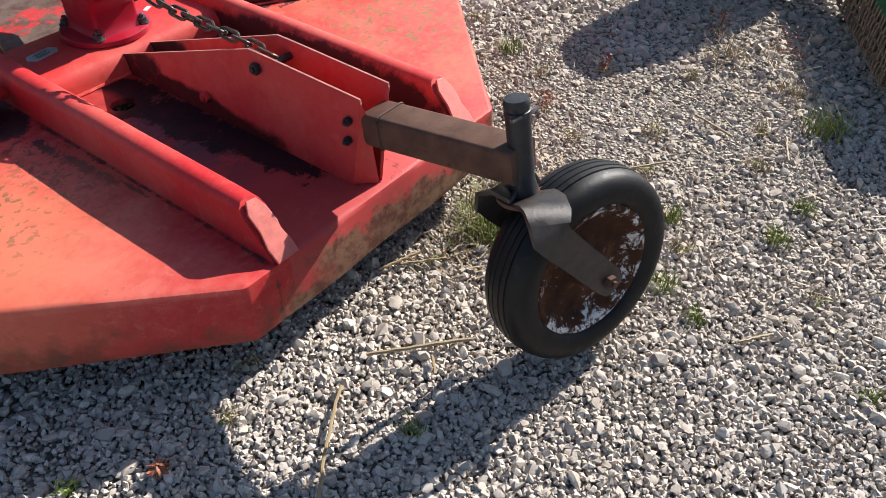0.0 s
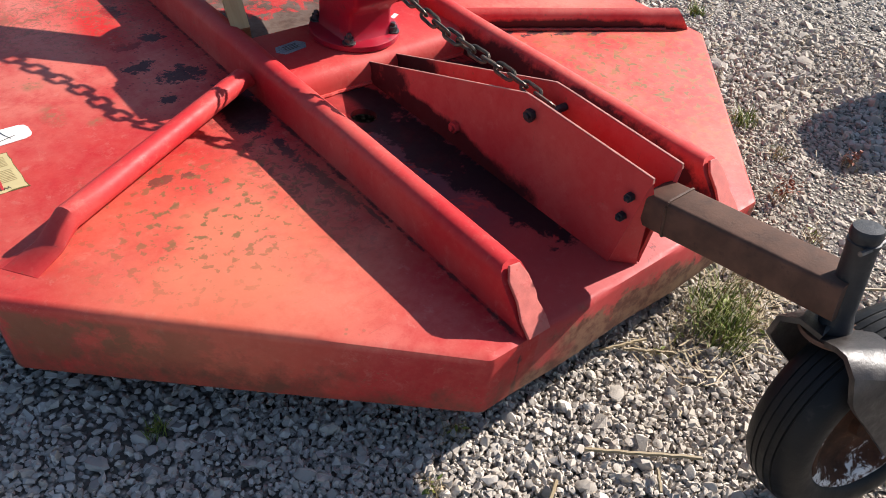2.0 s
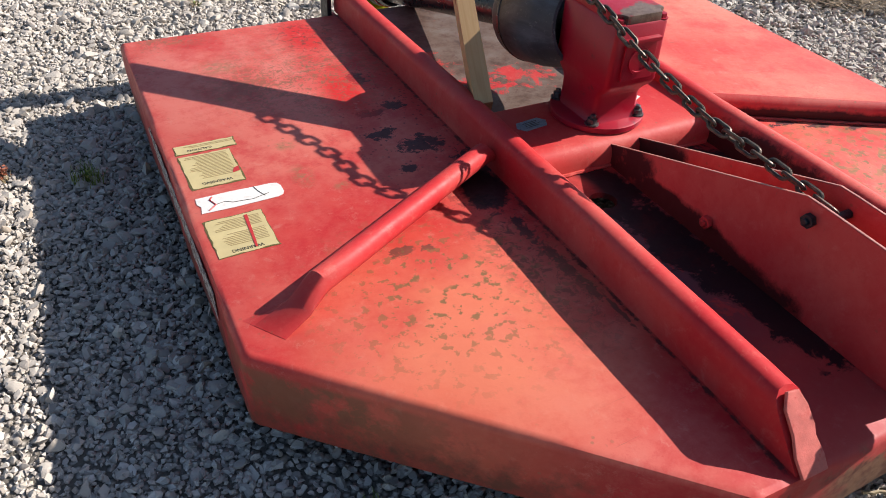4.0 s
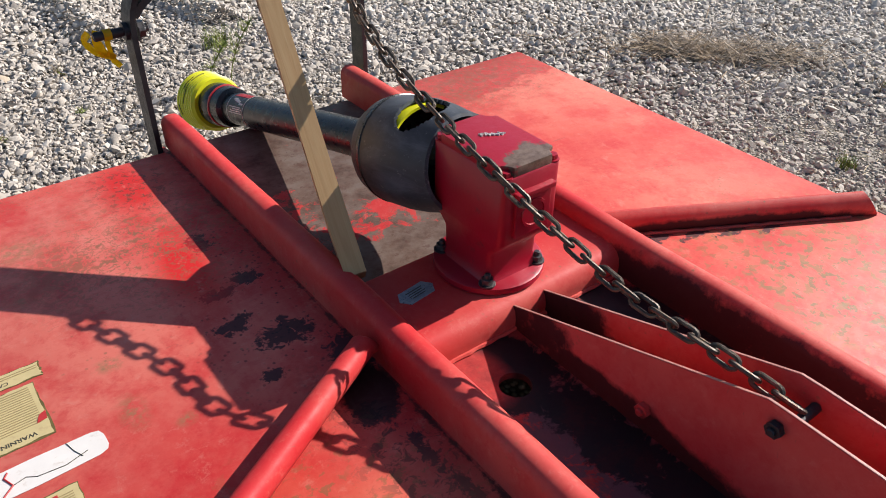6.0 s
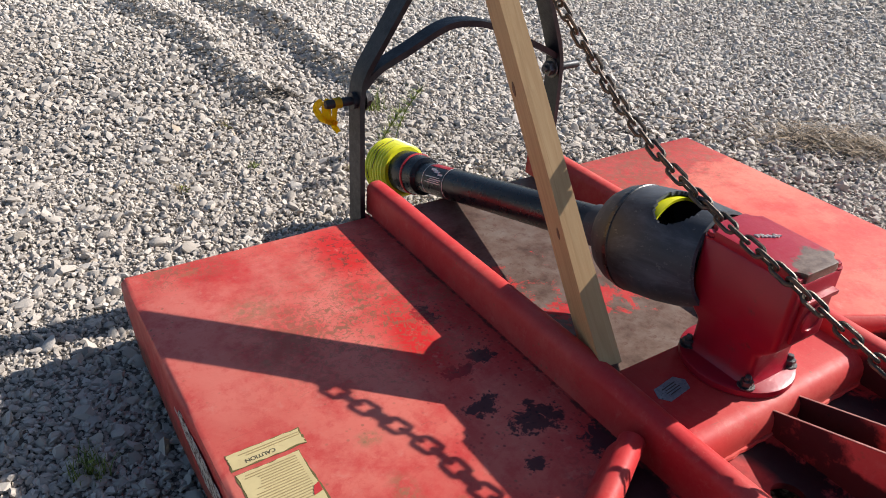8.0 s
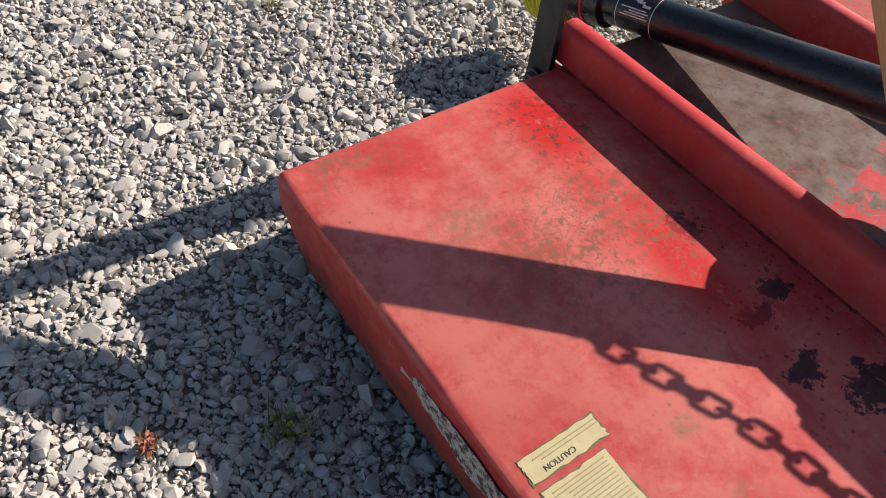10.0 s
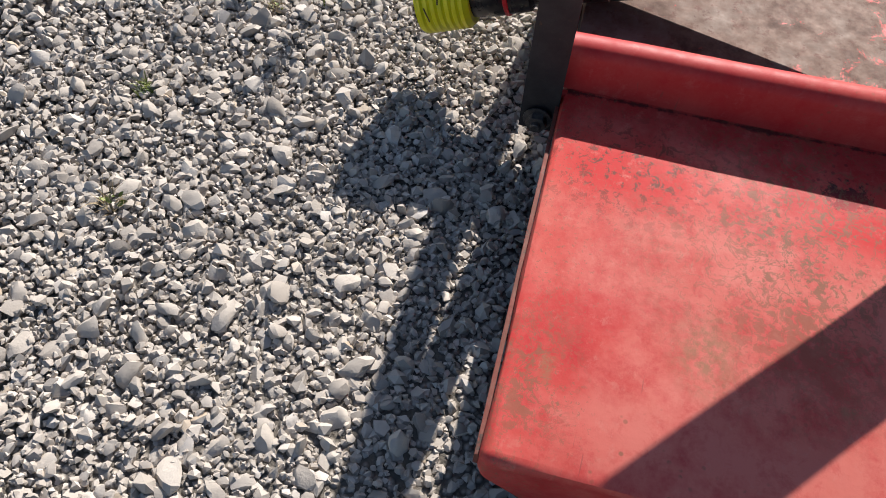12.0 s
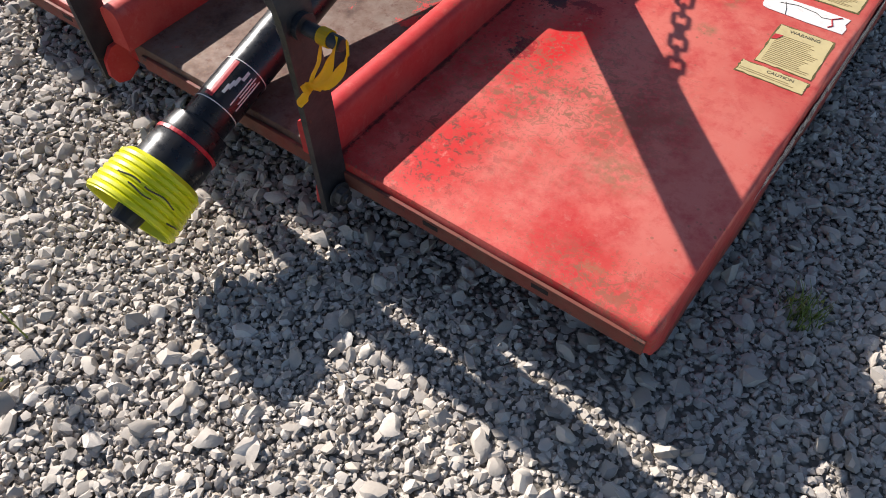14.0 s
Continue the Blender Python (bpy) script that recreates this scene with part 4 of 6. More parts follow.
        for k, (_, ux, uy, w) in enumerate(rows):
            t = (mid[min(k + 1, len(mid) - 1)] - mid[max(k - 1, 0)]).normalized()
            u = Vector((ux, uy, 0)).normalized()
            u = (u - t * u.dot(t)).normalized()
            q = t.cross(u)
            rings.append([b.verts.new(mid[k] + u * p + q * c) for p, c in ((-w, -0.004), (w, -0.004), (w, 0.004), (-w, 0.004))])
        for p, q in zip(rings, rings[1:]):
            for j in range(4):
                b.faces.new((p[j], p[(j + 1) % 4], q[(j + 1) % 4], q[j]))
        b.faces.new(rings[0])
        b.faces.new(rings[-1])
        part("fork_strap", soften(b, 0.0012, 1, 50), FORK, wheel, "bent black steel fork strap", smooth=True)
        part("axle_nut", hex_bolt(0.0105, 0.010, False, 0.005), ARM, wheel, "rusty axle nut", m=Matrix.Translation((0, 0, 0.0708 * s)) @ (Matrix.Identity(4) if s > 0 else Matrix.Rotation(math.pi, 4, "X")))


tail()


# hitch frame of bent flat bar at the front
def hitch():
    flat = [(-0.006, -0.027), (0.006, -0.027), (0.006, 0.027), (-0.006, 0.027)]
    for s in (-1, 1):
        path = [(s * 0.281, 0.853, 0.112), (s * 0.281, 0.855, 0.2), (s * 0.281, 0.858, 0.34), (s * 0.279, 0.862, 0.465), (s * 0.266, 0.862, 0.517), (s * 0.228, 0.852, 0.590), (s * 0.12, 0.828, 0.79), (s * 0.022, 0.80, 0.985), (s * 0.012, 0.795, 1.06)]
        pts, _ = smooth_path(path, 40)
        bar = part("side_bar", soften(sweep([BACK @ p for p in pts], flat, ups=(0, 1, 0)), 0.0015, 1, 50), STEEL, cutter, "bent flat steel bar", smooth=True)
        x0, x1 = s * 0.292, s * 0.375
        part("lift_pin", lathe([(0, 0), (0.0098, 0), (0.0098, 0.066), (0.008, 0.070), (0, 0.070)], 18, BACK @ along((x0 - s * 0.006, 0.860, 0.456), (x1, 0.860, 0.456))), STEEL, bar, "steel lift pin", smooth=True)
        part("pin_nut", hex_bolt(0.016, 0.014, True, 0.008), BOLT, bar, m=BACK @ along((s * 0.268, 0.860, 0.456), (0, 0.860, 0.456)))
        part("pin_collar", lathe([(0, 0), (0.019, 0), (0.019, 0.01), (0, 0.01)], 18, BACK @ along((s * 0.285, 0.860, 0.456), (s * 0.4, 0.860, 0.456))), STEEL, bar)
        part("pivot_bolt", hex_bolt(0.014, 0.012, True, 0.006), BOLT, bar, m=BACK @ along((s * 0.292, 0.854, 0.138), (s * 0.4, 0.854, 0.138)))
    hoop = [(x, y - 0.023, z + 0.008) for x, y, z in ((-0.268, 0.885, 0.478), (-0.235, 0.884, 0.510), (-0.16, 0.883, 0.545), (-0.08, 0.882, 0.583), (-0.03, 0.882, 0.592), (0.04, 0.882, 0.583), (0.12, 0.883, 0.551), (0.2, 0.884, 0.517), (0.268, 0.885, 0.482))]
    pts, _ = smooth_path(hoop, 36)
    part("brace_bar", soften(sweep([BACK @ p for p in pts], [(-0.007, -0.018), (0.007, -0.018), (0.007, 0.023), (-0.007, 0.023)], ups=(0, 1, 0)), 0.0015, 1, 50), STEEL, cutter, "arched flat brace bar", smooth=True)
    part("apex_bolt", lathe([(0, -0.05), (0.012, -0.05), (0.012, 0.05), (0, 0.05)], 16, BACK @ along((0, 0.796, 1.035), (1, 0.796, 1.035))), BOLT, cutter)


hitch()


# labels on the deck: text runs across the deck and reads from the hitch side
def text_part(words, size, m, material, parent):
    cu = bpy.data.curves.new("lettering", "FONT")
    cu.body, cu.size, cu.align_x, cu.align_y = words, size, "CENTER", "CENTER"
    cu.extrude = 0.0002
    tmp = bpy.data.objects.new("tmp", cu)
    me = bpy.data.meshes.new_from_object(tmp)
    bpy.data.objects.remove(tmp)
    me.name = "lettering"
    me.materials.append(material)
    ob = new("lettering", me)
    ob.parent = parent
    ob.matrix_basis = m
    return ob


def torn(w, h, seed, n=9, rough=0.0016):
    rnd = random.Random(seed)
    pts = []
    for (x0, y0), (x1, y1) in (((-w, -h), (w, -h)), ((w, -h), (w, h)), ((w, h), (-w, h)), ((-w, h), (-w, -h))):
        for k in range(n):
            f = k / n
            pts.append((x0 + (x1 - x0) * f + rnd.uniform(-rough, rough), y0 + (y1 - y0) * f + rnd.uniform(-rough, rough)))
    return pts


def deck_label(x, y, w, h, turn, material, name, label, seed):
    m = Matrix.Translation((x, y, 0.0005)) @ Matrix.Rotation(radians(turn), 4, "Z")
    made = part(name, prism(torn(w / 2, h / 2, seed), 0.0007, m), material, cutter, label)
    part("grimy_edge", prism(torn(w / 2 + 0.0022, h / 2 + 0.0022, seed + 50, rough=0.0014), 0.0004, m @ Matrix.Translation((0, 0, -0.0003))), GRIME, made, "dark dirt caught round the label")
    return made, m @ Matrix.Translation((0, 0, 0.0008))


def small_print(parent, m, w, h, rows, seed, skip=0.2):
    rnd = random.Random(seed)
    for k in range(rows):
        a = -w / 2
        y = h / 2 - h * (k + 0.5) / rows
        ln = w * rnd.uniform(0.7, 1.0)
        part("print_line", box(ln, h / rows * 0.30, 0.0004, m @ Matrix.Translation((a + ln / 2, y, 0.0003))), PRINT, parent)


FLIP = Matrix.Rotation(math.pi, 4, "Z")
strip, m = deck_label(-0.7445, 0.2525, 0.114, 0.031, 1, CREAM, "caution_label", "narrow aged cream caution label", 1)
text_part("CAUTION", 0.0105, m @ FLIP @ Matrix.Translation((0.012, 0.007, 0.0002)), INK, strip)
small_print(strip, m @ FLIP @ Matrix.Translation((0, -0.006, 0)), 0.11, 0.010, 2, 3)
warn, m = deck_label(-0.752, 0.166, 0.096, 0.117, 1, CREAM, "warning_label", "aged cream warning label with small print", 2)
text_part("WARNING", 0.0115, m @ FLIP @ Matrix.Translation((0, 0.047, 0.0002)), INK, warn)
small_print(warn, m @ FLIP @ Matrix.Translation((0, -0.012, 0)), 0.082, 0.086, 17, 4)
part("tear", prism([(0, 0), (0.014, 0.003), (0.016, 0.02), (0.007, 0.016), (0.003, 0.009)], 0.0006, m @ Matrix.Translation((0.033, -0.03, 0.0002))), SCUFF, warn)
m = Matrix.Translation((-0.7265, 0.051, 0.0005)) @ Matrix.Rotation(radians(1), 4, "Z")
round_end = [(-0.074, -0.024), (-0.02, -0.0255), (0.03, -0.0245), (0.062, -0.0235), (0.073, -0.019), (0.077, -0.010), (0.077, 0.010), (0.073, 0.020), (0.062, 0.0235), (0.02, 0.0245), (-0.01, 0.026), (-0.074, 0.025), (-0.0755, 0.006), (-0.070, -0.004)]
blank = part("blank_label", prism(round_end, 0.0007, m), WHITE, cutter, "bleached white label, cracked and scuffed")
m = m @ Matrix.Translation((0, 0, 0.0008))
part("crack", sweep([m @ Vector(p) for p in ((-0.06, -0.02, 0.0003), (-0.045, -0.006, 0.0003), (-0.052, 0.012, 0.0003), (-0.046, 0.02, 0.0003))], circle(0.0014, 5)), SCUFF, blank)
part("crack", sweep([m @ Vector(p) for p in ((-0.045, -0.006, 0.0003), (-0.028, -0.002, 0.0003), (-0.016, -0.01, 0.0003), (0.02, -0.014, 0.0003), (0.05, -0.006, 0.0003))], circle(0.0006, 5)), INK, blank)
part("crack", sweep([m @ Vector(p) for p in ((0.03, 0.024, 0.0003), (0.035, 0.004, 0.0003), (0.042, -0.012, 0.0003))], circle(0.0006, 5)), INK, blank)
third, m = deck_label(-0.753, -0.053, 0.098, 0.106, 1, CREAM, "warning_label", "aged cream warning label with a torn red gap", 4)
text_part("WARNING", 0.0110, m @ FLIP @ Matrix.Translation((0, 0.044, 0.0002)), INK, third)
small_print(third, m @ FLIP @ Matrix.Translation((-0.004, 0.012, 0)), 0.075, 0.036, 8, 5)
small_print(third, m @ FLIP @ Matrix.Translation((0, -0.030, 0)), 0.084, 0.03, 7, 6)
part("tear", prism([(0.012, -0.047), (0.016, -0.047), (0.020, 0.0), (0.024, 0.047), (0.018, 0.047), (0.015, 0.0)], 0.0006, m @ Matrix.Translation((0, 0, 0.0002))), SCUFF, third)

side_rnd = random.Random(12)
pts_top, pts_low = [], []
for k in range(34):
    y = 0.47 - 0.62 * k / 33
    pts_top.append((y, -0.030 - side_rnd.uniform(0, 0.006) - (0.02 if k < 2 else 0)))
    pts_low.append((y, -0.052 - 0.026 * min(1, k / 8) - side_rnd.uniform(0, 0.016)))
m = Matrix(((0, 0, -1, -HX - 0.0012), (1, 0, 0, 0), (0, 1, 0, 0), (0, 0, 0, 1)))
part("side_label", prism(pts_top + pts_low[::-1], 0.0008, m), PEEL, cutter, "long weathered label peeling off the side skirt")

# rusty lip angle along the front edge, with slots, on both sides of the hitch
for x0, x1 in ((-0.816, -0.275), (0.275, 0.816), (-0.21, 0.21)):
    lip = part("front_lip", box(x1 - x0, 0.006, 0.030, Matrix.Translation(((x0 + x1) / 2, YF + 0.0036, -0.030)), 0.0015), LIP, cutter, "rusty steel lip along the front edge")
    if x1 - x0 > 0.5:
        for f in (0.30, 0.66):
            part("slot", box(0.028, 0.002, 0.009, Matrix.Translation((x0 + (x1 - x0) * f, YF + 0.0063, -0.026))), BLACK_SLOT, lip, "dark bolt slot")

# ---- drive shaft ----
shaft = new("drive_shaft")
AX0, AX1 = Vector((0.0, 0.085, 0.408)), Vector((-0.066, 1.067, 0.156))
shaft.matrix_basis = along(AX0, AX1)
tagged(shaft, "black guarded drive shaft with a bright yellow end guard", "drive shaft")
SL = (AX1 - AX0).length
part("guard_tube", lathe([(0, 0.20), (0.0385, 0.20), (0.0385, SL - 0.163), (0.0415, SL - 0.161), (0.0415, SL - 0.150), (0, SL - 0.150)], 40), PLASTIC, shaft, smooth=True)
bell = [(0.080, -0.008), (0.086, -0.006), (0.0905, 0.025), (0.0965, 0.055), (0.1005, 0.095), (0.1005, 0.145), (0.0985, 0.168), (0.0988, 0.172), (0.0935, 0.192), (0.082, 0.213), (0.063, 0.231), (0.047, 0.241), (0.043, 0.250), (0.042, 0.275), (0.038, 0.275),
        (0.038, 0.246), (0.060, 0.226), (0.078, 0.206), (0.090, 0.172), (0.094, 0.145), (0.094, 0.095), (0.090, 0.055), (0.084, 0.022), (0.078, -0.004)]


def open_bell():
    """A turned rubber bell with an access slot cut out of its crown."""
    b = bmesh.new()
    steps = 144
    fine = []
    for (r0, z0), (r1, z1) in zip(bell, bell[1:] + bell[:1]):
        n = max(1, int(abs(z1 - z0) / 0.004))
        fine += [(r0 + (r1 - r0) * i / n, z0 + (z1 - z0) * i / n) for i in range(n)]
    rings = [[b.verts.new((r * math.cos(2 * math.pi * i / steps), r * math.sin(2 * math.pi * i / steps), z)) for i in range(steps)] for r, z in fine]
    n = len(fine)
    # the crown points straight up in the world
    up = shaft.matrix_basis.to_3x3().inverted() @ Vector((-0.25, 0.0, 1))
    a0 = math.atan2(up.y, up.x)

    def cut(k, i):
        z = (fine[k][1] + fine[(k + 1) % n][1]) / 2
        a = (2 * math.pi * (i + 0.5) / steps - a0 + math.pi) % (2 * math.pi) - math.pi
        return abs(z - 0.064) < 0.040 and abs(a - 0.05) < 0.58 * math.sqrt(1 - ((z - 0.064) / 0.040) ** 2)
    for k in range(n):
        for i in range(steps):
            if not cut(k, i):
                j = (i + 1) % steps
                p, q = rings[k], rings[(k + 1) % n]
                b.faces.new((p[i], p[j], q[j], q[i]))
    loose = [e for e in b.edges if len(e.link_faces) == 1]
    bmesh.ops.bridge_loops(b, edges=loose) if len(loose) > 8 else None
    return b


bell_ob = part("bell_guard", open_bell(), BELL, shaft, "large weathered grey rubber bell with an access slot", smooth=True)
crown = shaft.matrix_basis.to_3x3().inverted() @ Vector((-0.25, 0.0, 1))
crown_turn = Matrix.Rotation(math.atan2(crown.y, crown.x) - radians(42), 4, "Z")
part("inner_ring", lathe([(0.085, 0.088), (0.0905, 0.086), (0.0915, 0.090), (0.0915, 0.11), (0.085, 0.11)], 24, crown_turn, None, 90), YELLOW, bell_ob, "yellow plastic guard inside the bell", smooth=True)
part("yoke", lathe([(0, 0.0), (0.03, 0.0), (0.032, 0.05), (0.044, 0.06), (0.044, 0.10), (0.03, 0.12), (0.025, 0.2), (0, 0.2)], 20), STEEL, bell_ob)
part("clamp_ring", lathe([(0.0985, 0.160), (0.1012, 0.162), (0.1004, 0.169), (0.0975, 0.171)], 56), PLASTIC, bell_ob)
# front collar, red lock ring, label and the yellow guard
z1 = SL - 0.163
part("collar", lathe([(0.038, z1), (0.049, z1 + 0.006), (0.0515, z1 + 0.03), (0.052, z1 + 0.045), (0.0535, z1 + 0.047), (0.055, z1 + 0.075), (0.054, z1 + 0.106), (0.045, z1 + 0.108)], 44), PLASTIC, shaft, smooth=True)
part("lock_ring", lathe([(0.0515, z1 + 0.039), (0.0546, z1 + 0.040), (0.0546, z1 + 0.046), (0.0520, z1 + 0.047)], 44), plain("red_plastic", (0.5, 0.01, 0.02), 0.4), shaft, "thin red lock ring")
z2 = SL - 0.058
ridges = []
for k in range(7):
    q, w = z2 + 0.0112 * k, 0.0685 + 0.001 * k
    ridges += [(w, q), (w + 0.003, q + 0.002), (w + 0.003, q + 0.0075), (w, q + 0.0095)]
guard = [(0.047, z2 + 0.002), (0.052, z2 - 0.006), (0.064, z2 - 0.006)] + ridges + [(0.0750, z2 + 0.079), (0.070, z2 + 0.078), (0.064, z2 + 0.01)]
yg = part("end_guard", lathe(guard, 60), YELLOW, shaft, "ribbed bright yellow end guard", smooth=True)
part("shaft_end", lathe([(0, z2), (0.024, z2), (0.026, z2 + 0.05), (0.022, z2 + 0.095), (0, z2 + 0.095)], 18), STEEL, yg)
seen = shaft.matrix_basis.to_3x3().inverted() @ Vector((-0.75, 0.0, 0.65))
seen = math.atan2(seen.y, seen.x)
for k, (a0, a1) in enumerate(((-0.5, 0.25), (0.0, 0.55), (-0.9, -0.55), (0.35, 0.9))):
    ring = k % 3 + 3
    arc = [((0.0717 + 0.001 * ring) * math.cos(seen + a), (0.0717 + 0.001 * ring) * math.sin(seen + a), z2 + 0.005 + 0.0112 * ring + 0.002 * math.sin(a * 9)) for a in np.linspace(a0, a1, 14)]
    part("scrape", sweep(arc, circle(0.0013, 5)), INK, yg)
lab = lathe([(0.0387, SL - 0.281), (0.0392, SL - 0.281), (0.0392, SL - 0.196), (0.0387, SL - 0.196)], 40)
lab_ob = part("safety_label", lab, PLASTIC, shaft, "black wrap-around label with pale print", smooth=True)
for z in (SL - 0.280, SL - 0.198):
    part("border", lathe([(0.0391, z), (0.0396, z), (0.0396, z + 0.0018), (0.0391, z + 0.0018)], 40), WHITE, lab_ob)


def curved_bar(a0, a1, z0, z1, r, material, name, parent):
    b = bmesh.new()
    n = max(2, int(abs(a1 - a0) / 0.12))
    rows = []
    for i in range(n + 1):
        a = a0 + (a1 - a0) * i / n
        rows.append([b.verts.new((q * math.cos(a), q * math.sin(a), z)) for q, z in ((r, z0), (r, z1), (r - 0.0008, z1), (r - 0.0008, z0))])
    for p, q in zip(rows, rows[1:]):
        for j in range(4):
            b.faces.new((p[j], p[(j + 1) % 4], q[(j + 1) % 4], q[j]))
    b.faces.new(rows[0])
    b.faces.new(rows[-1])
    return part(name, b, material, parent)


up = shaft.matrix_basis.to_3x3().inverted() @ Vector((-0.75, 0.0, 0.65))
face = math.atan2(up.y, up.x)
for turn in (0.0, 2.3):
    curved_bar(face + turn + 0.62, face + turn + 1.02, SL - 0.276, SL - 0.202, 0.0398, plain("red_label", (0.42, 0.01, 0.02), 0.4), "red_panel", lab_ob)
    for k in range(4):
        curved_bar(face + turn - 0.55 + 0.12 * k, face + turn - 0.50 + 0.12 * k, SL - 0.272 + 0.006 * (k % 2), SL - 0.208 - 0.01 * (k % 3), 0.0398, WHITE, "print_line", lab_ob)
    pic = [(0.0, 0.42, 0.3), (0.14, 0.36, 0.5), (0.22, 0.5, 0.62), (0.3, 0.4, 0.75)]
    for a, b2, c in pic:
        curved_bar(face + turn + a, face + turn + a + 0.13, SL - 0.277 + 0.08 * (c - 0.22), SL - 0.277 + 0.08 * c, 0.0398, WHITE, "pictogram_bar", lab_ob)


# ---- lift chain ----
def chain():
    path = [(0.0, -0.556, 0.378), (-0.014, -0.44, 0.392), (-0.034, -0.312, 0.408), (-0.049, -0.174, 0.445), (-0.070, -0.05, 0.494), (-0.061, 0.07, 0.516), (-0.056, 0.19, 0.549), (-0.048, 0.27, 0.577), (-0.033, 0.345, 0.600),
            (-0.006, 0.447, 0.637), (-0.018, 0.53, 0.705), (-0.045, 0.562, 0.764), (-0.034, 0.652, 0.876), (0.0, 0.777, 1.008)]
    pitch = 0.0290
    _, length = smooth_path(path, 3)
    n = int(length / pitch)
    pts, _ = smooth_path(path, n + 1)
    thing = new("lift_chain")
    thing.location = pts[0]
    tagged(thing, "rusty steel link chain stretched from tail plates to hitch frame", "chain")
    loop = []
    half, r = 0.0113, 0.0086
    for i in range(8):
        a = -math.pi / 2 + math.pi * i / 7
        loop.append((0, r * math.sin(a), half + r * math.cos(a)))
    for i in range(8):
        a = math.pi / 2 + math.pi * i / 7
        loop.append((0, r * math.sin(a), -half + r * math.cos(a)))
    bm = sweep(loop, circle(0.0035, 7), ups=(1, 0, 0), closed=True)
    first = part("link", bm, LINK, thing, smooth=True)
    rnd = random.Random(4)
    for i in range(n):
        a, b = pts[i], pts[i + 1]
        ob = first if i == 0 else new("link", first.data)
        ob.parent = thing
        q = (b - a).to_track_quat("Z", "X").to_matrix().to_4x4()
        ob.matrix_basis = Matrix.Translation((a + b) / 2 - pts[0]) @ q @ Matrix.Rotation(radians(45 + 90 * (i % 2) + rnd.uniform(-14, 14)), 4, "Z")
    part("anchor_bolt", lathe([(0, -0.0295), (0.007, -0.0295), (0.007, 0.0295), (0, 0.0295)], 14, along((0, -0.006, -0.010), (1, -0.006, -0.010))), STEEL, thing)


chain()

# ---- timber prop ----
prop = new("timber_prop")
T0, T1 = Vector((-0.206, 0.105, 0.245)), Vector((-0.063, 0.897, 1.01))
axis = (T1 - T0).normalized()
thin = (Vector((1, 0, 0)) - axis * axis.x).normalized()
wide = axis.cross(thin)
turn_by = radians(160)
thin, wide = thin * math.cos(turn_by) + wide * math.sin(turn_by), wide * math.cos(turn_by) - thin * math.sin(turn_by)
prop.matrix_basis = Matrix(((thin.x, wide.x, axis.x, T0.x), (thin.y, wide.y, axis.y, T0.y), (thin.z, wide.z, axis.z, T0.z), (0, 0, 0, 1)))
tagged(prop, "rough-sawn softwood stick propping up the hitch frame", "timber")
TL = (T1 - T0).length
rings = []
for k in range(12):
    z = TL * k / 11
    w = 0.018 + 0.0005 * math.sin(k * 1.7)
    rings.append([Vector((x * w + 0.001 * math.sin(k), y * (0.042 + 0.0006 * math.cos(k * 2.3)), z)) for x, y in ((-1, -1), (1, -1), (1, 1), (-1, 1))])
part("stick", soften(loft(rings), 0.002, 2, 40), TIMBER, prop)
KNOT = plain("dark_knot", (0.17, 0.075, 0.03), 0.7, 0.4, 90, 0.2)
for z, y, r in ((0.235, 0.012, 0.007), (0.52, -0.016, 0.009), (0.83, 0.006, 0.006)):
    for side in (-1, 1):
        disc = lathe([(0, 0), (r, 0), (r * 0.8, 0.0007), (0, 0.0009)], 14, Matrix.Translation((side * 0.0182, y, z)) @ Matrix.Rotation(side * math.pi / 2, 4, "Y") @ Matrix.Diagonal((1.7, 1, 1, 1)))
        part("knot", disc, KNOT, prop, "dark brown knot")

# ---- yellow ribbon on the pin ----
ribbon = new("ribbon")
ribbon.location = (-0.328, 0.860, 0.456)
tagged(ribbon, "bright yellow plastic ribbon knotted round the lift pin", "ribbon")


def film_strip(points, half, facing):
    """A strip of thin film that faces one way, slightly cupped."""
    pts, _ = smooth_path(points, 14)
    b = bmesh.new()
    rows = []
    for k, p in enumerate(pts):
        d = (pts[min(k + 1, 13)] - pts[max(k - 1, 0)]).normalized()
        side = d.cross(Vector(facing)).normalized()
        n = side.cross(d)
        w = half * (1 - 0.25 * (k / 13) ** 2)
        rows.append([b.verts.new(p + side * w * u + n * 0.003 * (u * u + 0.3 * math.sin(k * 1.1 + u))) for u in (-1, -0.5, 0, 0.5, 1)])
    for q, s in zip(rows, rows[1:]):
        for j in range(4):
            b.faces.new((q[j], q[j + 1], s[j + 1], s[j]))
    return b


wrap = [(0.02 * 0, 0.0108 * math.cos(a), 0.0108 * math.sin(a)) for a in np.linspace(0, 2 * math.pi, 15)[:-1]]
part("loop", sweep(wrap, [(-0.0012, -0.008), (0.0012, -0.008), (0.0012, 0.008), (-0.0012, 0.008)], ups=(1, 0, 0), closed=True), RIBBON, ribbon)
RIBBON_FACE = (-0.40, -0.80, 0.42)
KNOT_AT = (0.010, 0.037, -0.060)
part("strand", film_strip([Vector(p) for p in ((0.006, 0.0, 0.010), (0.003, 0.016, -0.020), KNOT_AT)], 0.006, RIBBON_FACE), RIBBON, ribbon, "broad strand of folded ribbon")
part("strand", film_strip([Vector(p) for p in ((-0.034, 0.0, 0.010), (-0.042, 0.016, -0.010), (-0.020, 0.032, -0.046), KNOT_AT)], 0.0075, RIBBON_FACE), RIBBON, ribbon, "broad strand of folded ribbon")
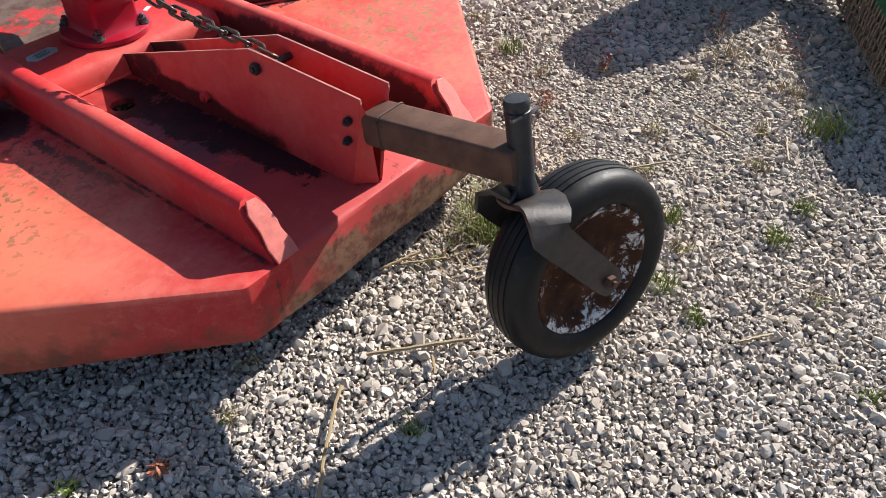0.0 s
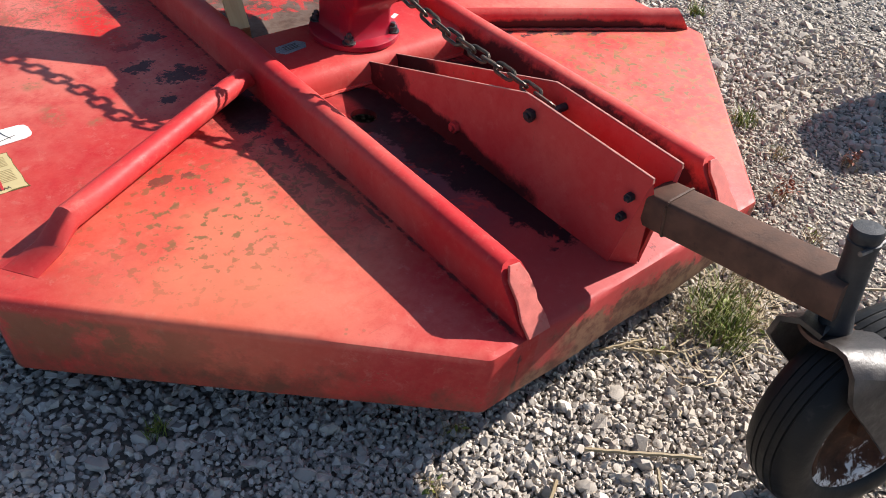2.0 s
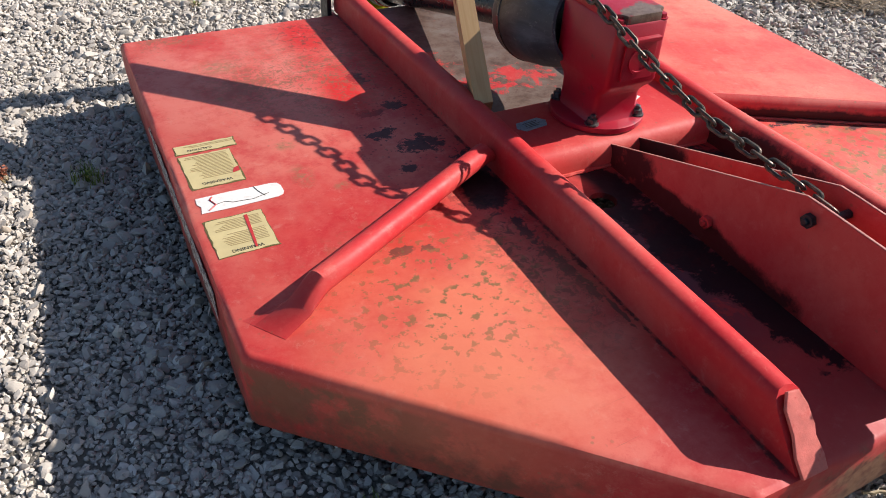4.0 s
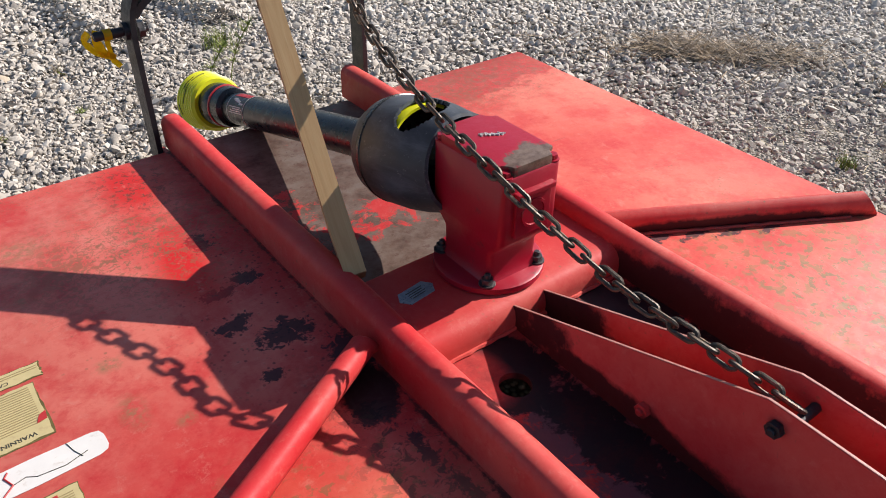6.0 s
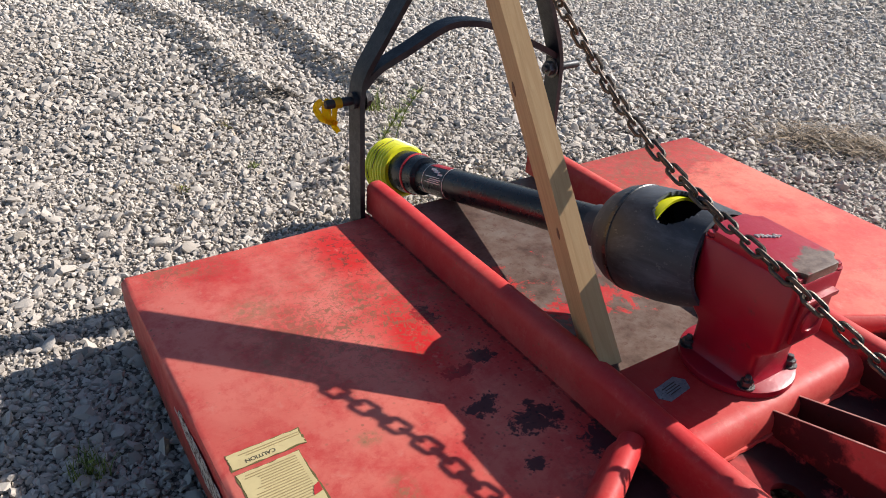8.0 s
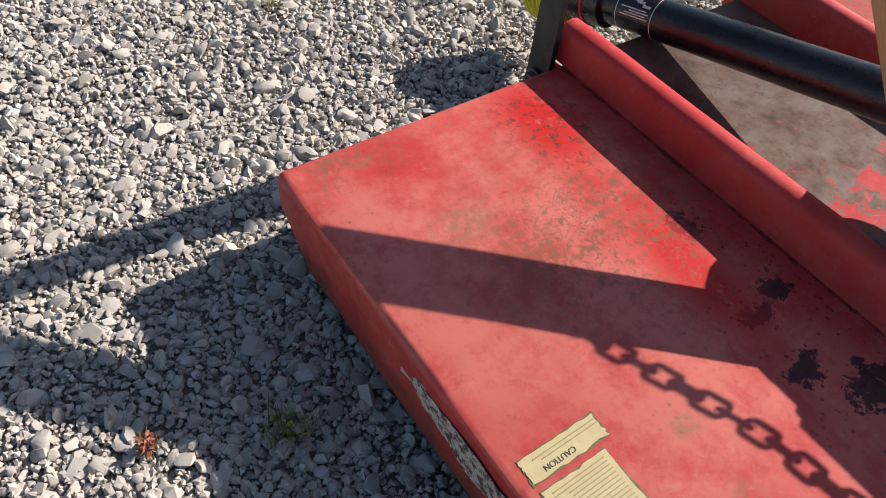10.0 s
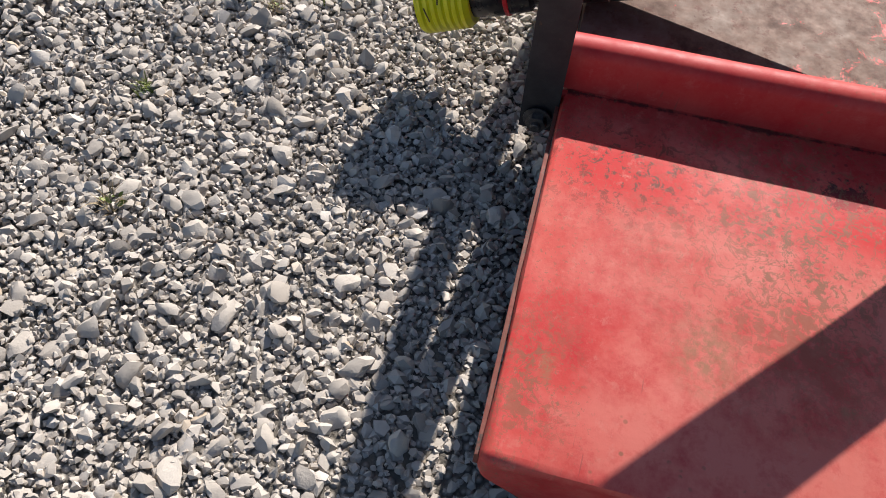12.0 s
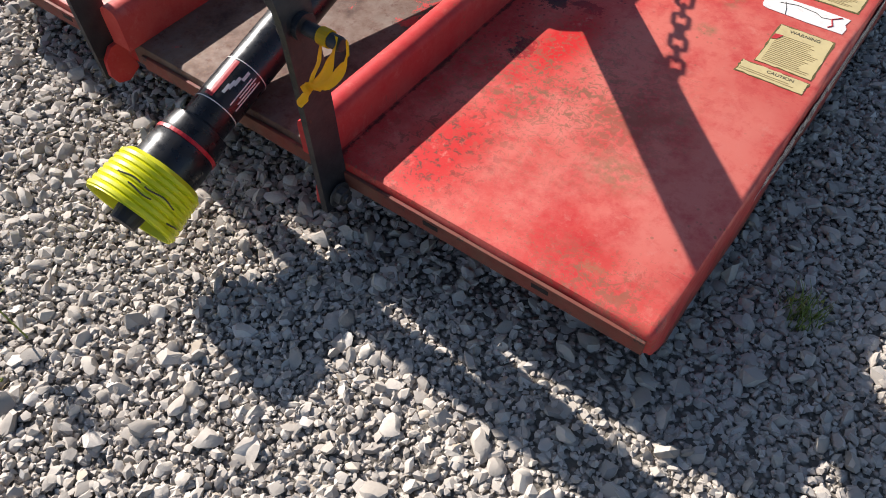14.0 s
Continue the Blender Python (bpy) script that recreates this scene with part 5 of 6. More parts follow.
part("strand", film_strip([Vector(p) for p in ((-0.016, 0.0, 0.010), (-0.018, 0.016, -0.016), (-0.004, 0.034, -0.052), KNOT_AT)], 0.0105, RIBBON_FACE), RIBBON, ribbon, "broad strand of folded ribbon")
part("tail", film_strip([Vector(p) for p in (KNOT_AT, (0.014, 0.043, -0.074), (0.025, 0.047, -0.090))], 0.007, RIBBON_FACE), RIBBON, ribbon)
part("knot", soften(box(0.014, 0.010, 0.012, Matrix.Translation(KNOT_AT) @ Matrix.Rotation(0.6, 4, "Y")), 0.003), RIBBON, ribbon)


# ---- a green machine with a hanging chain guard, standing beside ----
def green_machine():
    thing = new("green_cutter")
    a, b = Vector((1.93, -1.045, 0)), Vector((1.20, -1.435, 0))
    d = (b - a).normalized()
    out = Vector((d.y, -d.x, 0))
    if out.x > 0:
        out = -out
    m = Matrix(((d.x, -out.x, 0, a.x), (d.y, -out.y, 0, a.y), (0, 0, 1, 0), (0, 0, 0, 1)))
    thing.matrix_basis = m
    tagged(thing, "dark green rotary cutter with a hanging dusty chain guard", "rotary cutter")
    ln = (b - a).length
    panel = [(0.0, 0.165), (-0.012, 0.165), (-0.012, 0.205), (0.02, 0.235), (0.05, 0.255), (0.09, 0.265), (0.9, 0.30), (0.9, 0.288), (0.09, 0.253), (0.05, 0.243), (0.03, 0.228), (0.0, 0.20)]
    mm = Matrix(((0, 0, 1, -0.1), (1, 0, 0, 0), (0, 1, 0, 0), (0, 0, 0, 1)))
    part("skirt", prism(panel, ln + 0.1, mm), GREEN, thing, "glossy dark green folded skirt", smooth=True)
    part("end_panel", prism([(-0.012, 0.08), (0.9, 0.08), (0.9, 0.29), (0.066, 0.255), (0.02, 0.232), (-0.012, 0.205)], 0.012, Matrix(((0, 0, 1, ln - 0.012), (1, 0, 0, 0), (0, 1, 0, 0), (0, 0, 0, 1)))), GREEN, thing, "green end panel")
    part("edge_rail", sweep([(x, 0.06, 0.262) for x in np.linspace(-0.1, ln, 6)], circle(0.006, 6)), WHITE, thing, "pale bent top edge")
    # short hanging chains, each one strand of interlocked links
    loop = []
    for i in range(6):
        t = -math.pi / 2 + math.pi * i / 5
        loop.append((0, 0.011 * math.sin(t), 0.010 + 0.011 * math.cos(t)))
    for i in range(6):
        t = math.pi / 2 + math.pi * i / 5
        loop.append((0, 0.011 * math.sin(t), -0.010 + 0.011 * math.cos(t)))
    rnd = random.Random(8)
    strands = []
    for v in range(3):
        bm = None
        for k in range(4):
            q = Matrix.Translation((rnd.uniform(-0.003, 0.003), rnd.uniform(-0.004, 0.004), -0.013 - 0.030 * k)) @ Matrix.Rotation(radians(40 + 90 * (k % 2) + rnd.uniform(-15, 15)), 4, "Z")
            s = sweep(loop, circle(0.0035, 5), ups=(1, 0, 0), closed=True)
            bmesh.ops.transform(s, matrix=q, verts=s.verts)
            bm = merge(bm, s)
        strands.append(bm)
    meshes = []
    for bm in strands:
        ob = part("hanging_chain", bm, TAN_CHAIN, thing, smooth=True)
        meshes.append(ob.data)
        ob.matrix_basis = Matrix.Translation((0.0, -0.006, 0.168))
    for row in range(2):
        for i in range(int((ln - 0.04) / 0.024)):
            ob = new("hanging_chain", meshes[(i + row) % 3])
            ob.parent = thing
            ob.matrix_basis = Matrix.Translation((0.024 * i + 0.012 * row, -0.006 + 0.016 * row, 0.170 - 0.004 * row)) @ Matrix.Rotation(rnd.uniform(-0.1, 0.1), 4, "Y")
    # gauge wheel on the far corner
    wheel = new("gauge_wheel")
    wheel.parent = thing
    c = Vector((1.83, -0.83, 0.285))
    face = Vector((-0.55, -0.84, 0)).normalized()
    side = Vector((-face.y, face.x, 0))
    wheel.matrix_basis = m.inverted() @ Matrix.Translation(c) @ Matrix(((side.x, 0, face.x, 0), (side.y, 0, face.y, 0), (0, 1, 0, 0), (0, 0, 0, 1)))
    prof = [(0.185, -0.04), (0.20, -0.066), (0.245, -0.078), (0.272, -0.062), (0.284, 0.0), (0.272, 0.062), (0.245, 0.078), (0.20, 0.066), (0.185, 0.04)]
    part("tyre", lathe(prof + prof[:1], 48, capped=False), RUBBER, wheel, "black tyre", smooth=True)
    part("rim", lathe([(0.0, 0.01), (0.05, 0.01), (0.06, 0.02), (0.13, 0.02), (0.15, 0.045), (0.188, 0.055), (0.192, 0.045), (0.18, -0.04), (0, -0.04)], 40), RIM_GREY, wheel, "pale grey rim", smooth=True)
    part("axle_arm", box(0.05, 0.05, 0.5, m.inverted() @ Matrix.Translation((2.05, -0.85, 0.3)) @ Matrix.Rotation(0.5, 4, "Y"), 0.004), GREEN, thing)


green_machine()


# ---- gravel ----
def stone_shapes(count, level, seed):
    rnd = np.random.RandomState(seed)
    b = bmesh.new()
    bmesh.ops.create_icosphere(b, subdivisions=level, radius=1)
    b.verts.ensure_lookup_table()
    v0 = np.array([v.co[:] for v in b.verts])
    faces = np.array([[v.index for v in f.verts] for f in b.faces])
    b.free()
    shapes = []
    for _ in range(count):
        n = rnd.normal(size=(8, 3))
        n /= np.linalg.norm(n, axis=1)[:, None]
        d = rnd.uniform(0.50, 0.92, 8)
        dots = v0 @ n.T
        reach = np.where(dots > 0.05, d / np.maximum(dots, 0.05), 9).min(1)
        v = v0 * np.minimum(reach, 1.15)[:, None] * (1 + rnd.normal(size=(len(v0), 1)) * 0.04)
        v *= np.array([1.25, 1.0, 0.64]) * rnd.uniform(0.85, 1.15, 3)
        shapes.append(v)
    return shapes, faces


def chip_shapes(count):
    rnd = np.random.RandomState(9)
    v0 = np.array([(1, 0, 0), (-1, 0, 0), (0, 1, 0), (0, -1, 0), (0, 0, 1), (0, 0, -1)], float)
    faces = np.array([(0, 2, 4), (2, 1, 4), (1, 3, 4), (3, 0, 4), (2, 0, 5), (1, 2, 5), (3, 1, 5), (0, 3, 5)])
    return [v0 * rnd.uniform(0.75, 1.3, (6, 1)) + rnd.normal(size=(6, 3)) * 0.16 for _ in range(count)], faces


def under_deck(x, y, inset):
    q = HX - inset
    flat = (np.abs(x) < q) & (y < YF - inset) & (y > YR + inset)
    return flat & (y > YR + inset + (np.abs(x) - XR) * (YS - YR) / (HX - XR) * 1.0)


def scatter(rnd, x0, x1, y0, y1, pitch):
    nx, ny = int((x1 - x0) / pitch), int((y1 - y0) / pitch)
    gx, gy = np.meshgrid(np.arange(nx), np.arange(ny))
    x = x0 + (gx.ravel() + rnd.uniform(0, 1, nx * ny)) * pitch
    y = y0 + (gy.ravel() + rnd.uniform(0, 1, nx * ny)) * pitch
    return x, y


def near_zone(x, y):
    return ((x > -1.55) & (x < 1.05) & (y > -2.0) & (y < -0.25)) | ((x > -1.75) & (x < -0.6) & (y > -1.2) & (y < 1.2)) | ((x > -1.6) & (x < 0.95) & (y > 0.7) & (y < 2.15))


def gravel():
    rnd = np.random.RandomState(11)
    small, tri = stone_shapes(24, 1, 1)
    big, tri_big = stone_shapes(24, 2, 2)
    sets = []
    # fine stones near, coarser far, and large ones over them
    x, y = scatter(rnd, -1.8, 1.1, -2.05, 2.2, 0.0132)
    keep = near_zone(x, y) & ~under_deck(x, y, 0.14)
    x, y = x[keep], y[keep]
    sets.append((x, y, rnd.lognormal(math.log(0.0072), 0.32, len(x)) * np.where(y > 0.4, 1.10, 0.94), small, tri))
    x, y = scatter(rnd, -2.9, 3.9, -3.2, 5.4, 0.0205)
    reach = np.hypot((x - 0.5) / 3.1, (y - 1.0) / 3.9) + 0.10 * np.sin(3.1 * np.arctan2(y - 1, x)) + 0.05 * np.sin(11 * np.arctan2(y - 1, x)) + rnd.uniform(-0.16, 0.16, len(x))
    keep = ~near_zone(x, y) & ~under_deck(x, y, 0.14) & (reach < 1.0)
    x, y = x[keep], y[keep]
    sets.append((x, y, rnd.lognormal(math.log(0.0115), 0.28, len(x)), small, tri))
    x, y = scatter(rnd, -5.0, 8.0, -5.0, 9.0, 0.042)
    reach = np.hypot((x - 0.5) / 3.1, (y - 1.0) / 3.9)
    keep = (reach > 0.92) & (reach + rnd.uniform(-0.35, 0.35, len(x)) < 1.55) & (rnd.uniform(0, 1, len(x)) < 0.8)
    x, y = x[keep], y[keep]
    sets.append((x, y, rnd.lognormal(math.log(0.016), 0.28, len(x)), small, tri))
    x, y = scatter(rnd, -1.8, 1.2, -2.05, 2.4, 0.046)
    keep = near_zone(x, y) & ~under_deck(x, y, 0.12)
    x, y = x[keep], y[keep]
    keep = (y > -0.2) | (rnd.uniform(0, 1, len(x)) < 0.45)
    x, y = x[keep], y[keep]
    sets.append((x, y, np.clip(rnd.lognormal(math.log(0.0112), 0.34, len(x)) * np.where(y > -0.2, 1.0, 0.85), 0.007, np.where(y > 0.5, 0.019, 0.0140)), big, tri_big))
    # fines that fill the gaps where the camera comes nearest
    chips, tri_chip = chip_shapes(16)
    x, y = scatter(rnd, -1.5, 0.6, -1.8, 1.9, 0.0105)
    keep = ((x > -1.3) & (x < 0.3) & (y > 0.84) & (y < 1.75)) | ((x < -0.82) & (x > -1.4) & (y > -0.7) & (y < 1.2)) | ((x > -1.0) & (y > -1.7) & (y < -0.55))
    keep &= ~under_deck(x, y, 0.1)
    x, y = x[keep], y[keep]
    sets.append((x, y, rnd.lognormal(math.log(0.0046), 0.22, len(x)), chips, tri_chip))
    x, y = scatter(rnd, -0.6, 1.7, -1.75, 0.5, 0.0105)
    keep = ~under_deck(x, y, 0.1) & (x + 0.3 > -1.0 * (y + 1.6))
    x, y = x[keep], y[keep]
    sets.append((x, y, rnd.lognormal(math.log(0.0052), 0.25, len(x)), chips, tri_chip))
    verts, faces, base = [], [], 0
    for x, y, r, shapes, tris in sets:
        n = len(x)
        kind = rnd.randint(0, len(shapes), n)
        q = rnd.normal(size=(n, 4)) * np.array([1, 0.27, 0.27, 1])
        q /= np.linalg.norm(q, axis=1)[:, None]
        w, a, b, c = q.T
        rot = np.stack([np.stack([1 - 2 * (b * b + c * c), 2 * (a * b - c * w), 2 * (a * c + b * w)], -1),
                        np.stack([2 * (a * b + c * w), 1 - 2 * (a * a + c * c), 2 * (b * c - a * w)], -1),
                        np.stack([2 * (a * c - b * w), 2 * (b * c + a * w), 1 - 2 * (a * a + b * b)], -1)], 1)
        heave = 0.005 * np.sin(x * 3.1 + 1.2 * np.sin(y * 2.3)) * np.sin(y * 2.7 + x)
        # tyre-pushed ridges across the far yard
        off = x - (0.30 + (3.0 - y) * 0.10 + 0.04 * np.sin(y * 5))
        heave = heave + np.where(y > 2.0, 0.070 * np.exp(-((off / 0.06) ** 2)) + 0.060 * np.exp(-(((off + 0.40) / 0.07) ** 2)), 0)
        heave = heave + 0.020 * np.exp(-(((y - 0.9 - 0.3 * (x - 2.4) + 0.05 * np.sin(x * 6)) / 0.06) ** 2)) * (x > 2.0)
        # trodden flat and full of fines behind the machine
        heave = heave - 0.003 * ((x > 0.45) & (y < 0.6))
        z = heave + rnd.uniform(-0.0058, 0.0038, n) + (0.15 * r if shapes is big else 0) - 0.002
        base_v = np.stack(shapes)[kind] * r[:, None, None]
        v = np.einsum("nij,nkj->nki", rot, base_v) + np.stack([x, y, z], -1)[:, None]
        k = v.shape[1]
        f = tris[None] + (np.arange(n) * k)[:, None, None] + base
        verts.append(v.reshape(-1, 3))
        faces.append(f.reshape(-1, 3))
        base += n * k
    v, f = np.concatenate(verts).astype(np.float32), np.concatenate(faces).astype(np.int32)
    me = bpy.data.meshes.new("gravel")
    me.vertices.add(len(v))
    me.vertices.foreach_set("co", v.ravel())
    me.loops.add(f.size)
    me.loops.foreach_set("vertex_index", f.ravel())
    me.polygons.add(len(f))
    me.polygons.foreach_set("loop_start", np.arange(0, f.size, 3, dtype=np.int32))
    me.polygons.foreach_set("loop_total", np.full(len(f), 3, dtype=np.int32))
    me.polygons.foreach_set("use_smooth", np.ones(len(f), dtype=bool))
    me.update(calc_edges=True)
    me.set_sharp_from_angle(angle=radians(33))
    me.materials.append(GRAVEL)
    tagged(new("gravel", me), "loose angular pale grey limestone chippings covering the yard", "gravel", kind="stuff")
    print("gravel triangles", len(f))


gravel()


# ---- plants, twigs and litter on the gravel ----
def blades(rnd, n, spread, height, width, lean=0.6, flat=0.0):
    """A tuft of thin bent blades."""
    b = bmesh.new()
    for _ in range(n):
        a, r = rnd.uniform(0, 2 * math.pi), spread * rnd.random() ** 0.7
        p = Vector((r * math.cos(a), r * math.sin(a), -0.006))
        h = height * rnd.uniform(0.45, 1.0)
        way = rnd.uniform(0, 2 * math.pi)
        out = Vector((math.cos(way), math.sin(way), 0)) * h * lean * rnd.uniform(0.3, 1.0)
        side = Vector((-math.sin(way), math.cos(way), 0)) * width * rnd.uniform(0.6, 1.2) / 2
        rows = []
        for k in range(4):
            f = k / 3
            c = p + out * f * f + Vector((0, 0, h * (f - 0.25 * f * f) * (1 - flat)))
            rows.append((b.verts.new(c - side * (1 - 0.85 * f)), b.verts.new(c + side * (1 - 0.85 * f))))
        for q, s in zip(rows, rows[1:]):
            b.faces.new((q[0], q[1], s[1], s[0]))
    return b


def leaves(rnd, n, spread, height, size):
    b = bmesh.new()
    for _ in range(n):
        a, r = rnd.uniform(0, 2 * math.pi), spread * rnd.random()
        c = Vector((r * math.cos(a), r * math.sin(a), height * rnd.uniform(0.2, 1)))
        t = Euler((rnd.uniform(-0.9, 0.9), rnd.uniform(-0.9, 0.9), a)).to_matrix()
        s = size * rnd.uniform(0.6, 1.2)
        pts = [(-1, 0, 0), (-0.3, 0.45, 0.1), (0.5, 0.35, 0.05), (1, 0, -0.1), (0.5, -0.35, 0.05), (-0.3, -0.45, 0.1)]
        b.faces.new([b.verts.new(c + t @ Vector((x * s, y * s, z * s))) for x, y, z in pts])
    return b


def stuff(name, bm, material, parent):
    return tagged(part(name, bm, material, parent), kind="stuff")


def weed(x, y, size, kind, seed):
    rnd = random.Random(seed)
    thing = new("weed")
    thing.location = (x, y, 0)
    if kind == "green":
        stuff("foliage", blades(rnd, int(30 + 800 * size), size * 0.6, size * 1.1, 0.0030), GRASS, thing)
        stuff("leaf_litter", leaves(rnd, int(6 + 60 * size), size * 0.5, size * 0.5, 0.005), GRASS, thing)
        if size > 0.07:
            stuff("dry_stems", blades(rnd, 26, size * 0.8, size * 0.8, 0.0022, 0.9), DRY_BROWN, thing)
        tagged(thing, "small tuft of green weed growing through gravel", "weed", "weeds in the gravel")
    elif kind == "dry":
        stuff("foliage", blades(rnd, int(24 + 300 * size), size * 0.6, size, 0.0028, 0.9), STRAW, thing)
        stuff("leaf_litter", leaves(rnd, 8, size * 0.5, size * 0.3, 0.007), GRASS, thing)
        tagged(thing, "dry straw-coloured tuft of grass in gravel", "weed", "weeds in the gravel")
    else:
        stuff("foliage", blades(rnd, 34, size * 0.5, size * 1.15, 0.002, 0.7), STRAW, thing)
        stuff("leaf_litter", leaves(rnd, 70, size * 0.5, size * 0.95, 0.0055), DEAD, thing)
        tagged(thing, "withered rust-brown weed in gravel", "weed", "weeds in the gravel")
    return thing


TAIL_WEEDS = ((0.225, -0.885, 0.115, "green"), (0.265, -0.86, 0.095, "green"), (0.20, -0.91, 0.08, "green"), (0.33, -0.86, 0.10, "dry"), (0.285, -0.92, 0.08, "dry"), (0.19, -0.84, 0.07, "dry"), (0.38, -0.83, 0.06, "dry"), (0.14, -0.85, 0.05, "dry"), (0.42, -1.23, 0.05, "dry"), (0.50, -1.17, 0.05, "green"), (0.63, -0.85, 0.05, "dry"), (0.40, -1.02, 0.035, "dry"), (0.78, -1.0, 0.06, "dry"), (1.18, -1.2, 0.10, "dry"), (1.25, -1.0, 0.11, "dry"), (0.07, -0.86, 0.045, "dry"), (0.255, -1.33, 0.04, "green"), (0.30, -1.25, 0.05, "green"))
SIDE_WEEDS = ((0.57, -1.375, 0.05, "green"), (0.71, -1.39, 0.045, "green"), (0.27, -1.64, 0.035, "green"), (-0.256, -1.076, 0.035, "green"), (-0.42, -0.83, 0.035, "dry"), (-0.55, -0.825, 0.03, "dead"), (-0.65, -0.74, 0.03, "green"),
         (1.05, -1.33, 0.10, "green"), (1.376, -0.915, 0.09, "dead"), (1.32, -1.12, 0.12, "dead"), (0.70, -0.73, 0.06, "dead"), (0.91, -0.485, 0.06, "green"), (0.86, -0.62, 0.05, "dry"), (-0.33, -0.775, 0.04, "dry"), (-0.70, -0.51, 0.03, "green"))
FAR_WEEDS = ((-0.97, 0.525, 0.06, "green"), (-1.138, 0.60, 0.03, "dead"), (0.26, 1.80, 0.10, "green"), (-0.03, 1.38, 0.03, "dry"), (-0.53, 1.46, 0.05, "dry"), (-0.294, 1.517, 0.03, "green"), (-0.27, 1.85, 0.05, "dry"),
         (0.95, -1.2, 0.05, "dry"), (0.62, -1.05, 0.04, "dry"), (0.8, -1.25, 0.05, "dry"), (1.1, -0.95, 0.05, "dry"), (0.45, -1.5, 0.04, "dry"), (1.0, -0.3, 0.06, "dry"), (1.35, 0.0, 0.05, "green"), (2.0, 0.2, 0.10, "dry"), (2.15, 0.05, 0.10, "dry"), (1.1, 0.42, 0.05, "dry"), (0.93, 0.1, 0.05, "dry"), (0.90, -0.05, 0.06, "dry"), (0.98, -0.75, 0.05, "dead"))
for n, (x, y, size, kind) in enumerate(TAIL_WEEDS + SIDE_WEEDS + FAR_WEEDS):
    weed(x, y, size, kind, n)


def tall_weed(x, y, seed):
    """A thin bent stem with a feathery top."""
    rnd = random.Random(seed)
    thing = new("weed")
    thing.location = (x, y, 0)
    pts, _ = smooth_path([(0, 0, -0.005), (0.015, 0.004, 0.07), (0.045, 0.006, 0.14), (0.085, 0.0, 0.20)], 10)
    part("stem", sweep(pts, circle(0.0016, 5), ups=(0, 1, 0)), GRASS, thing)
    b = bmesh.new()
    for k in range(240):
        c = pts[rnd.randint(4, 9)]
        a = rnd.uniform(0, 6.28)
        d = Vector((math.cos(a), math.sin(a), rnd.uniform(0.1, 1.0))) * rnd.uniform(0.012, 0.042)
        s = Vector((-math.sin(a), math.cos(a), 0)) * 0.0013
        b.faces.new([b.verts.new(p) for p in (c - s, c + d, c + s)])
    stuff("foliage", b, GRASS, thing)
    tagged(thing, "thin feathery green weed standing in gravel", "weed", "weeds in the gravel")


tall_weed(0.002, 1.298, 77)
tall_weed(0.14, 1.42, 78)


def twig(points, r, seed):
    rnd = random.Random(seed)
    pts, _ = smooth_path([(x, y, 0.012 + rnd.uniform(0, 0.006)) for x, y in points], 12)
    b = bmesh.new()
    bm = sweep([p + Vector((rnd.uniform(-1, 1), rnd.uniform(-1, 1), 0)) * 0.0015 for p in pts], circle(r, 6))
    b.free()
    thing = part("twig", bm, STRAW)
    tagged(thing, "pale dry twig lying on gravel", "twig", "twigs on the gravel")


for n, pts in enumerate((((-0.192, -0.923), (-0.12, -0.985), (-0.048, -1.044)), ((-0.44, -1.05), (-0.35, -0.985), (-0.268, -0.933)), ((-0.152, -1.041), (-0.125, -1.014)), ((0.243, -1.418), (0.297, -1.46)),
                         ((0.02, -0.82), (0.09, -0.88)), ((-0.02, -0.80), (0.07, -0.83)), ((0.55, -1.0), (0.66, -1.08)), ((0.85, -1.3), (0.95, -1.26)), ((0.9, -1.05), (0.86, -1.16)))):
    twig(pts, 0.003 if n else 0.0036, n)


